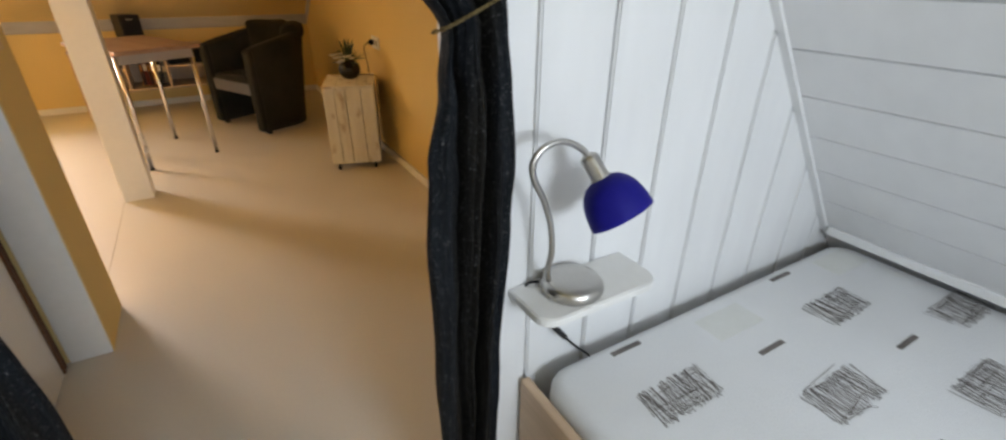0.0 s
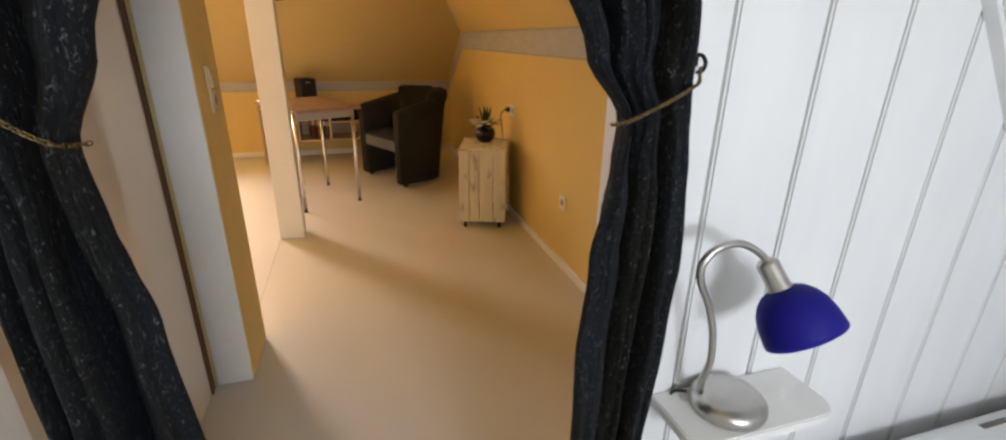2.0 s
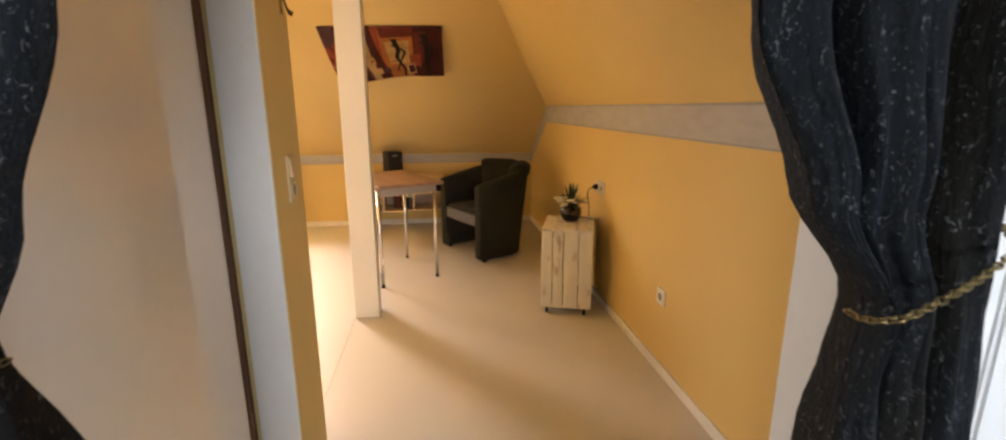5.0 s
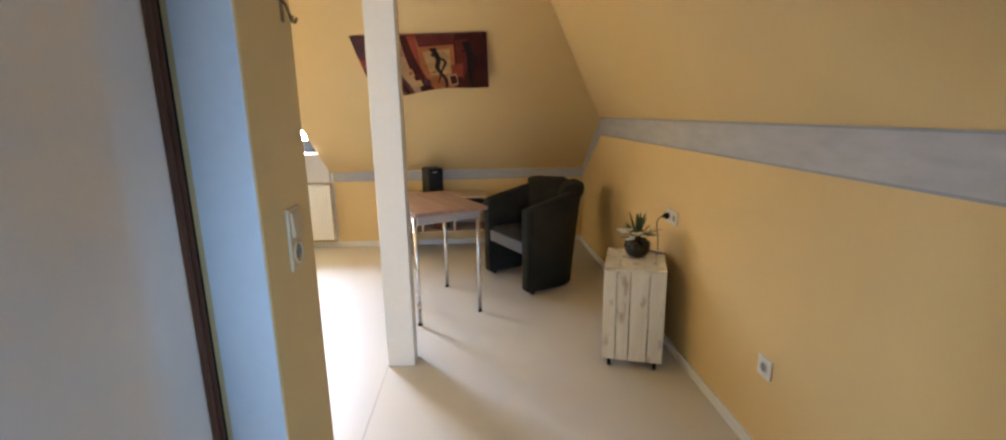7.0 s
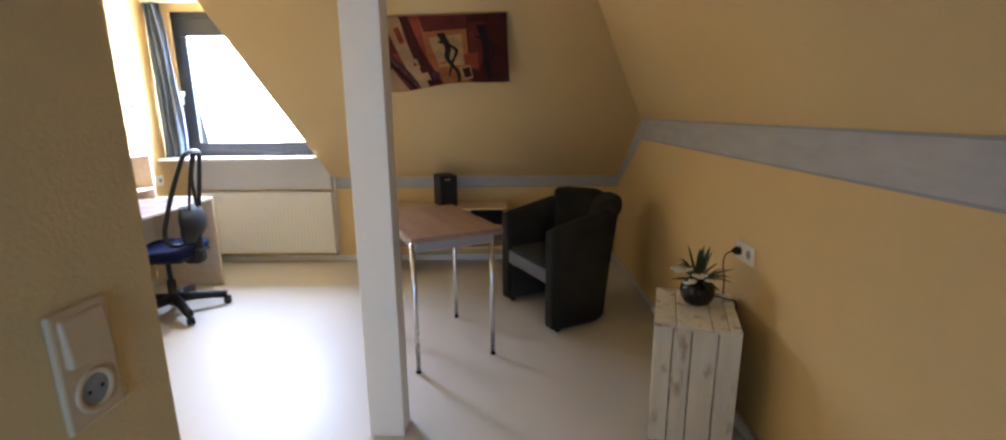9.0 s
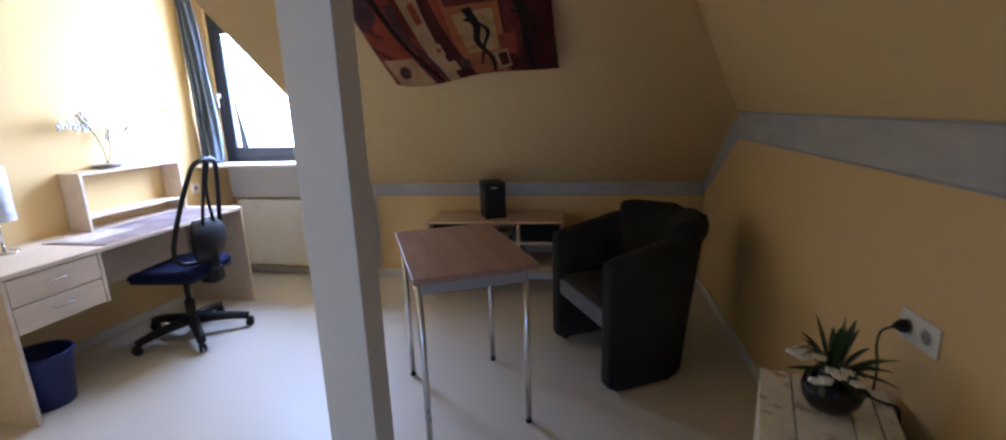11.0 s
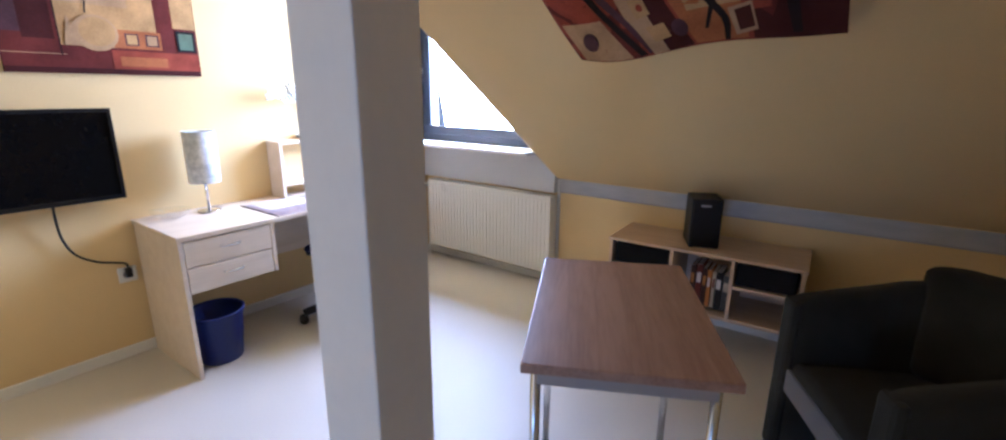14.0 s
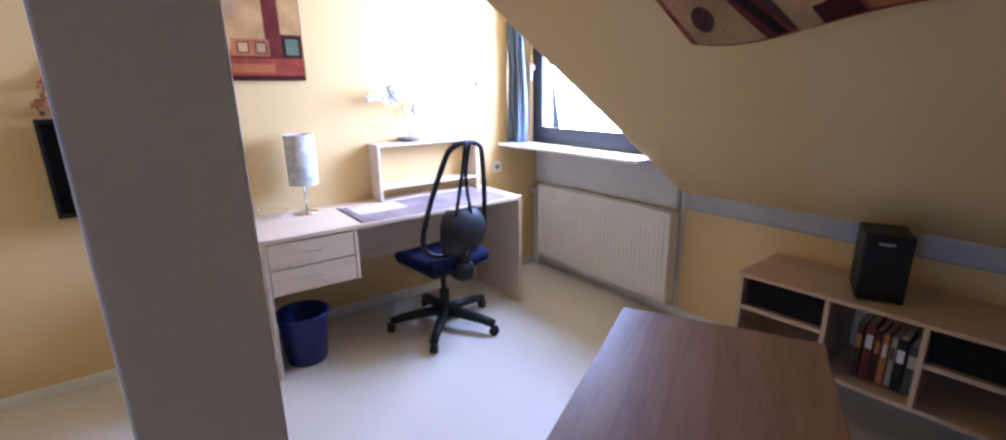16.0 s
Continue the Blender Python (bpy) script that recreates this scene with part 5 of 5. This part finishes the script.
pad = thing("desk_pad", pose(0, 0, 0), "lilac grey marbled desk pad on the desktop", "desk pad")
part("mat", slab((-2.585, 4.700, DZ), (-2.196, 5.66, DZ + 0.003), 0.001), DESKPAD, pad)
part("edge_strip", slab((-2.60, 4.690, DZ), (-2.196, 4.700, DZ + 0.0036), 0.001), BLACK, pad)
ob = tagged(part("paper_sheet", slab((-2.57, 4.74, DZ + 0.0032), (-2.36, 5.03, DZ + 0.0038), 0), PAPER), "pale printed sheet lying on the desk pad", "paper")

# table lamp
tl = thing("table_lamp", pose(-2.615, 4.530, DZ), "table lamp with silver white patterned shade", "lamp")
smooth(part("base", lathe([(0, 0), (0.058, 0), (0.060, 0.003), (0.058, 0.008), (0.02, 0.012), (0, 0.013)], 32), CHROME, tl))
smooth(part("stem", tube([(0, 0, 0.01), (0, 0, 0.20)], 0.007, 12), CHROME, tl))
smooth(part("shade", lathe([(0.076, 0.165), (0.078, 0.167), (0.078, 0.438), (0.076, 0.440), (0.0745, 0.438), (0.0745, 0.167), (0.076, 0.165)], 40), LAMPSHADE, tl, "silver white patterned cloth shade"))
part("shade_ring", tube([(-0.075, 0, 0.2), (0.075, 0, 0.2)], 0.002, 6), CHROME, tl)
smooth(part("bulb", lathe([(0, 0.20), (0.013, 0.2), (0.014, 0.23), (0.026, 0.265), (0.018, 0.295), (0, 0.305)], 16), SWITCHWHITE, tl))

bowl = tagged(smooth(part("glass_bowl", lathe([(0, 0), (0.04, 0), (0.05, 0.006), (0.085, 0.032), (0.098, 0.046), (0.095, 0.048), (0.08, 0.036), (0.046, 0.011), (0, 0.008)], 30), BOWLGLASS)), "shallow clear glass bowl on the desk", "bowl")
bowl.matrix_world = pose(-2.60, 4.335, DZ)

# orchid on the desk shelf
orch = thing("flower_dish", pose(-2.668, 5.215, hz), "flat dish with a white blossoming twig", "flower arrangement")
smooth(part("dish", lathe([(0, 0), (0.055, 0), (0.075, 0.012), (0.082, 0.024), (0.078, 0.026), (0.06, 0.016), (0, 0.012)], 28), surface("grey_stoneware", (0.30, 0.29, 0.27), None, 0.5), orch))
part("pebbles", lathe([(0, 0.012), (0.06, 0.016), (0.05, 0.026), (0.02, 0.032), (0, 0.033)], 16), HOLE, orch)
rnd = random.Random(21)
twigs = [[(0, 0, 0.02), (0.01, 0.03, 0.12), (0.0, 0.05, 0.21), (0.01, 0.13, 0.225), (0.02, 0.24, 0.235)],
         [(0, 0, 0.02), (0.01, -0.02, 0.13), (0.0, -0.06, 0.24), (0.01, -0.14, 0.265), (0.01, -0.27, 0.250)],
         [(0.0, -0.06, 0.24), (0.02, -0.09, 0.29), (0.01, -0.12, 0.315)]]
for tw in twigs:
    line = spline(tw, 8)
    smooth(part("twig", tube(line, lambda t: 0.0032 - 0.0017 * t, 8), TWIG, orch))
    for k in range(10):
        q = line[int(len(line) * (0.5 + 0.49 * rnd.random())) - 1] + Vector((rnd.uniform(-0.015, 0.015), rnd.uniform(-0.015, 0.015), rnd.uniform(-0.012, 0.022)))
        bm = bmesh.new()
        t0 = rnd.uniform(0, 6)
        for p_ in range(5):
            e = t0 + p_ * 1.2566
            dd = Vector((0.25 * math.sin(e), math.cos(e), math.sin(e))) * 0.015
            bmesh.ops.create_icosphere(bm, subdivisions=1, radius=1.0, matrix=Matrix.Translation(q + dd) @ Matrix.Rotation(e, 4, "X") @ Matrix.Diagonal((0.005, 0.015, 0.010, 1)))
        smooth(part("blossom", bm, PETAL, orch))
    for k in range(3):
        q = line[int(len(line) * rnd.uniform(0.2, 0.9))]
        bm = bmesh.new()
        blade(bm, q, q + Vector((rnd.uniform(-0.02, 0.03), rnd.uniform(-0.05, 0.05), 0.02)), 0.005, 0.01)
        part("leaf", bm, LEAF, orch)

# waste bin
wb = thing("waste_bin", pose(-2.345, 4.375, 0), "dark blue plastic waste bin under the desk", "waste bin")
smooth(part("bucket", lathe([(0, 0), (0.098, 0), (0.102, 0.006), (0.128, 0.255), (0.134, 0.262), (0.134, 0.274), (0.127, 0.276), (0.124, 0.262), (0.099, 0.012), (0, 0.010)], 40), BLUEBIN, wb))
smooth(part("rim", lathe([(0.128, 0.262), (0.138, 0.266), (0.139, 0.276), (0.134, 0.281), (0.127, 0.279)], 40), BLUEBIN, wb))

# office chair
oc = thing("office_chair", pose(-2.207, 5.155, 0, 0, 0, 0), "black and blue office chair with open loop back", "office chair")
for k in range(5):
    a = radians(-41 + 72 * k)
    d = Vector((math.cos(a), math.sin(a), 0))
    arm = part("base_arm", tube([Vector((0, 0, 0.105)) + d * 0.02, Vector((0, 0, 0.102)) + d * 0.12, Vector((0, 0, 0.088)) + d * 0.24, Vector((0, 0, 0.070)) + d * 0.325], lambda t: 0.037 - 0.011 * t, 10, 0.85), BLACK, oc)
    smooth(arm)
    side = d.cross(Vector((0, 0, 1)))
    for q in (-0.012, 0.012):
        smooth(part("wheel", lathe([(0, -0.008), (0.023, -0.008), (0.026, -0.004), (0.026, 0.004), (0.023, 0.008), (0, 0.008)], 18, Matrix.Translation(d * 0.325 + side * q + Vector((0, 0, 0.0262))) @ side.to_track_quat("Z", "Y").to_matrix().to_4x4()), BLACK, arm))
    part("castor_hood", slab((-0.024, -0.010, 0.028), (0.024, 0.010, 0.062), 0.008, Matrix.Translation(d * 0.325) @ pose(0, 0, 0, 0, 0, math.degrees(a))), BLACK, arm)
smooth(part("gas_lift", tube([(0, 0, 0.06), (0, 0, 0.24)], 0.028, 18), BLACK, oc))
smooth(part("piston", tube([(0, 0, 0.24), (0, 0, 0.40)], 0.016, 16), BLACK, oc))
part("mechanism", slab((-0.09, -0.07, 0.375), (0.10, 0.07, 0.425), 0.015), BLACK, oc)
SEATTURN = 6   # the seat faces the desk


def seat_shape():
    bm = slab((-0.235, -0.225, 0.425), (0.215, 0.225, 0.485), 0.028)
    bmesh.ops.subdivide_edges(bm, edges=[e for e in bm.edges if e.calc_length() > 0.2], cuts=6, use_grid_fill=True)
    for v in bm.verts:
        x, y = v.co.x / 0.235, v.co.y / 0.225
        r = (abs(x) ** 4 + abs(y) ** 4) ** 0.25
        pull = max(1.0, (x * x + y * y) ** 0.5 / max(r, 0.01) * 0.99) if r > 0.6 else 1
        v.co.x, v.co.y = v.co.x / (1 + 0.25 * (pull - 1) * 2), v.co.y / (1 + 0.25 * (pull - 1) * 2)
        if v.co.z > 0.45:
            v.co.z += 0.012 - 0.030 * max(0, -x) ** 4 - 0.012 * (1 - y * y)
    bmesh.ops.transform(bm, matrix=pose(0, 0, 0, 0, 0, SEATTURN), verts=bm.verts)
    return bm


smooth(part("seat", seat_shape(), BLUEFABRIC, oc, "dark blue upholstered seat"))
tm = pose(0, 0, 0, 0, 0, SEATTURN)
part("seat_pan", slab((-0.20, -0.20, 0.412), (0.20, 0.20, 0.432), 0.01, tm), BLACK, oc)


def back_x(y, z):
    return 0.165 + 0.10 * (max(0.0, z - 0.5) / 0.6) ** 1.3 - 0.9 * y * y


def back_loop():
    """The loop frame of the back: pear shaped, leaning away from the seat."""
    side = [(0.0, 1.135), (0.060, 1.128), (0.104, 1.098), (0.128, 1.035), (0.156, 0.94), (0.184, 0.82), (0.206, 0.70), (0.214, 0.62), (0.198, 0.555), (0.145, 0.522), (0.07, 0.512), (0.0, 0.510)]
    line = spline([(back_x(y, z), y, z) for y, z in side] + [(back_x(y, z), -y, z) for y, z in side[-2::-1]], 4)
    return [tm @ q for q in line]


loop = back_loop()
smooth(part("back_frame", tube(loop, 0.0145, 10), BLACK, oc))
top = loop[0]
for s in (-1, 1):
    pts = spline([top + Vector((0, s * 0.012, -0.01)), tm @ Vector((0.238, s * 0.012, 0.98)), tm @ Vector((0.226, s * 0.024, 0.88)), tm @ Vector((0.220, s * 0.052, 0.74))], 6)
    smooth(part("back_strut", tube(pts, 0.010, 10), BLACK, oc))


def lumbar(u, v):
    a = (u - 0.5) * 2
    w = 0.135 + 0.02 * math.sin(math.pi * v)
    z = 0.505 + 0.27 * v
    x = 0.255 - 0.035 * a * a - 0.04 * (2 * v - 1) ** 2
    return tm @ Vector((x, w * a * (1 - 0.35 * (2 * v - 1) ** 4), z))


smooth(part("lumbar_pad", sheet(12, 16, lumbar, 0.03), BLACK, oc))
smooth(part("back_bar", tube(spline([tm @ Vector(q) for q in ((0.06, 0, 0.395), (0.17, 0, 0.40), (0.215, 0, 0.45), (0.222, 0, 0.60))], 6), 0.02, 10, 1.4), BLACK, oc))
part("tilt_box", slab((0.13, -0.055, 0.36), (0.25, 0.055, 0.47), 0.03, tm), BLACK, oc)


# television with bracket and cable
tv = thing("television", pose(0, 0, 0), "black flat television on a wall bracket", "television")
part("housing", slab((-2.70, 3.49, 0.872), (-2.665, 4.176, 1.300), 0.006), BLACK, tv)
bm = bmesh.new()
for lo, hi in (((-2.665, 3.49, 0.868), (-2.648, 4.178, 0.892)), ((-2.665, 3.49, 1.284), (-2.648, 4.178, 1.302)), ((-2.665, 3.49, 0.892), (-2.648, 3.506, 1.284)), ((-2.665, 4.160, 0.892), (-2.648, 4.178, 1.284))):
    add_box(bm, lo, hi, 0.003)
part("bezel", bm, BLACKGLOSS, tv)
part("screen", slab((-2.664, 3.506, 0.892), (-2.656, 4.160, 1.284), 0), SCREEN, tv)
part("wall_bracket", slab((XL, 3.68, 0.95), (-2.70, 3.92, 1.20), 0.004), BLACK, tv)
cable = tagged(smooth(part("tv_cable", tube(spline([(-2.690, 3.905, 0.874), (-2.700, 3.905, 0.80), (-2.715, 3.915, 0.70), (-2.715, 3.95, 0.615), (-2.712, 4.02, 0.560), (-2.715, 4.09, 0.535), (-2.72, 4.135, 0.515), (-2.72, 4.145, 0.485)], 8), 0.0055, 10), BLACK)), "black television cable hanging down to the socket", "cable")
bm = slab((XL + 0.010, 4.128, 0.440), (XL + 0.042, 4.156, 0.490), 0.006)
tagged(part("tv_plug", bm, BLACK), "black plug in the wall socket", "plug")

# painting: flat shapes on canvas
art = thing("painting", pose(XL + 0.002, 0, 0), "abstract canvas painting in wine red and ochre", "painting")
PY_, PZ_, PW_, PH_ = 3.862, 1.458, 0.775, 0.56
part("canvas", slab((0, PY_, PZ_), (0.022, PY_ + PW_, PZ_ + PH_), 0.002), WINE, art)
LAYER = [0]


def dab(poly, material):
    LAYER[0] += 1
    bm = bmesh.new()
    f = bm.faces.new([bm.verts.new((0.0228 + 0.00025 * LAYER[0], PY_ + u * PW_, PZ_ + v * PH_)) for u, v in poly])
    if f.normal.x < 0:
        bmesh.ops.reverse_faces(bm, faces=[f])
    bmesh.ops.triangulate(bm, faces=bm.faces[:])
    part("painted_shape", bm, material, art)


def rect(a, b, c, d):
    return [(a, b), (c, b), (c, d), (a, d)]


dab(rect(0.0, 0.045, 1.0, 1.0), MAROON)
dab(rect(0.0, 0.30, 0.10, 0.98), PLUM)
dab(rect(0.10, 0.26, 0.24, 1.0), WINE)
dab(rect(0.26, 0.22, 0.76, 1.0), OCHRE)
dab(rect(0.28, 0.55, 0.62, 0.98), SAND)
dab(rect(0.78, 0.20, 0.86, 1.0), MAROON)
dab(rect(0.86, 0.42, 0.995, 1.0), OCHRE)
dab(rect(0.50, 0.045, 0.995, 0.20), RUST)
dab(rect(0.54, 0.07, 0.80, 0.15), ORANGE)
dab(rect(0.52, 0.22, 0.78, 0.37), ORANGE)
dab(rect(0.58, 0.245, 0.655, 0.345), PLUM)
dab(rect(0.59, 0.255, 0.645, 0.335), OCHRE)
dab(rect(0.69, 0.245, 0.765, 0.345), PLUM)
dab(rect(0.70, 0.255, 0.755, 0.335), SAND)
dab(rect(0.87, 0.215, 0.985, 0.40), INK)
dab(rect(0.885, 0.235, 0.97, 0.38), SAGE)
dab(oval(0.435, 0.33, 0.115, 0.145, 24), SAND)
dab(oval(0.445, 0.34, 0.090, 0.115, 22), OCHRE)
dab([(0.28, 0.225), (0.36, 0.225), (0.31, 0.45)], SAND)
dab(stroke([(0.40, 0.48), (0.42, 0.62), (0.50, 0.78)], 0.01, 0.004), INK)
dab(rect(0.0, 0.145, 0.28, 0.152), SAND)
dab(rect(0.255, 0.14, 0.262, 0.98), INK)


# bunch of dried flowers hanging on the wall over the television
bunch = thing("dried_flower_bunch", pose(XL, 3.595, 1.56), "bunch of dried orange flowers with dark berries on the wall", "dried flowers")
rnd = random.Random(21)
DRIED = surface("dried_orange_petal", (0.50, 0.25, 0.09), (0.34, 0.13, 0.045), 0.8, 90, 14, 0.6, 0.2)
BERRY = surface("dark_dried_berry", (0.045, 0.012, 0.010), (0.02, 0.008, 0.007), 0.5, 120, 8, 0.4, 0.1)
for k in range(12):
    f = -1 + 2 * (k + rnd.uniform(0.1, 0.9)) / 12
    down = rnd.uniform(0.10, 0.245)
    tip = Vector((rnd.uniform(0.020, 0.038), f * (0.025 + 0.30 * down), -down))
    smooth(part("stem", tube(spline([(0.006, f * 0.008, 0.02), (0.020, tip.y * 0.5, tip.z * 0.5), tip], 4), 0.0014, 6), TWIG, bunch))
    bm = bmesh.new()
    for q in range(7):
        e = q * 0.9 + rnd.uniform(-0.2, 0.2)
        d = Vector((0.004 + 0.010 * rnd.random(), math.cos(e) * 0.014, math.sin(e) * 0.014))
        bmesh.ops.create_icosphere(bm, subdivisions=1, radius=1.0, matrix=Matrix.Translation(tip + d) @ Matrix.Rotation(e, 4, "X") @ Matrix.Rotation(rnd.uniform(-0.6, 0.6), 4, "Y") @ Matrix.Diagonal((0.004, 0.016, 0.009, 1)))
    smooth(part("blossom", bm, DRIED, bunch))
for yy, zz in ((-0.075, -0.236), (-0.030, -0.248), (0.018, -0.244), (0.078, -0.232)):
    bm = bmesh.new()
    bmesh.ops.create_icosphere(bm, subdivisions=2, radius=0.011, matrix=Matrix.Translation((0.036, yy, zz)))
    smooth(part("berry", bm, BERRY, bunch))
part("wall_nail", lathe([(0, 0), (0.004, 0), (0.004, 0.012), (0, 0.012)], 10, pose(0, 0, 0.02, 0, 90, 0)), NICKEL, bunch)
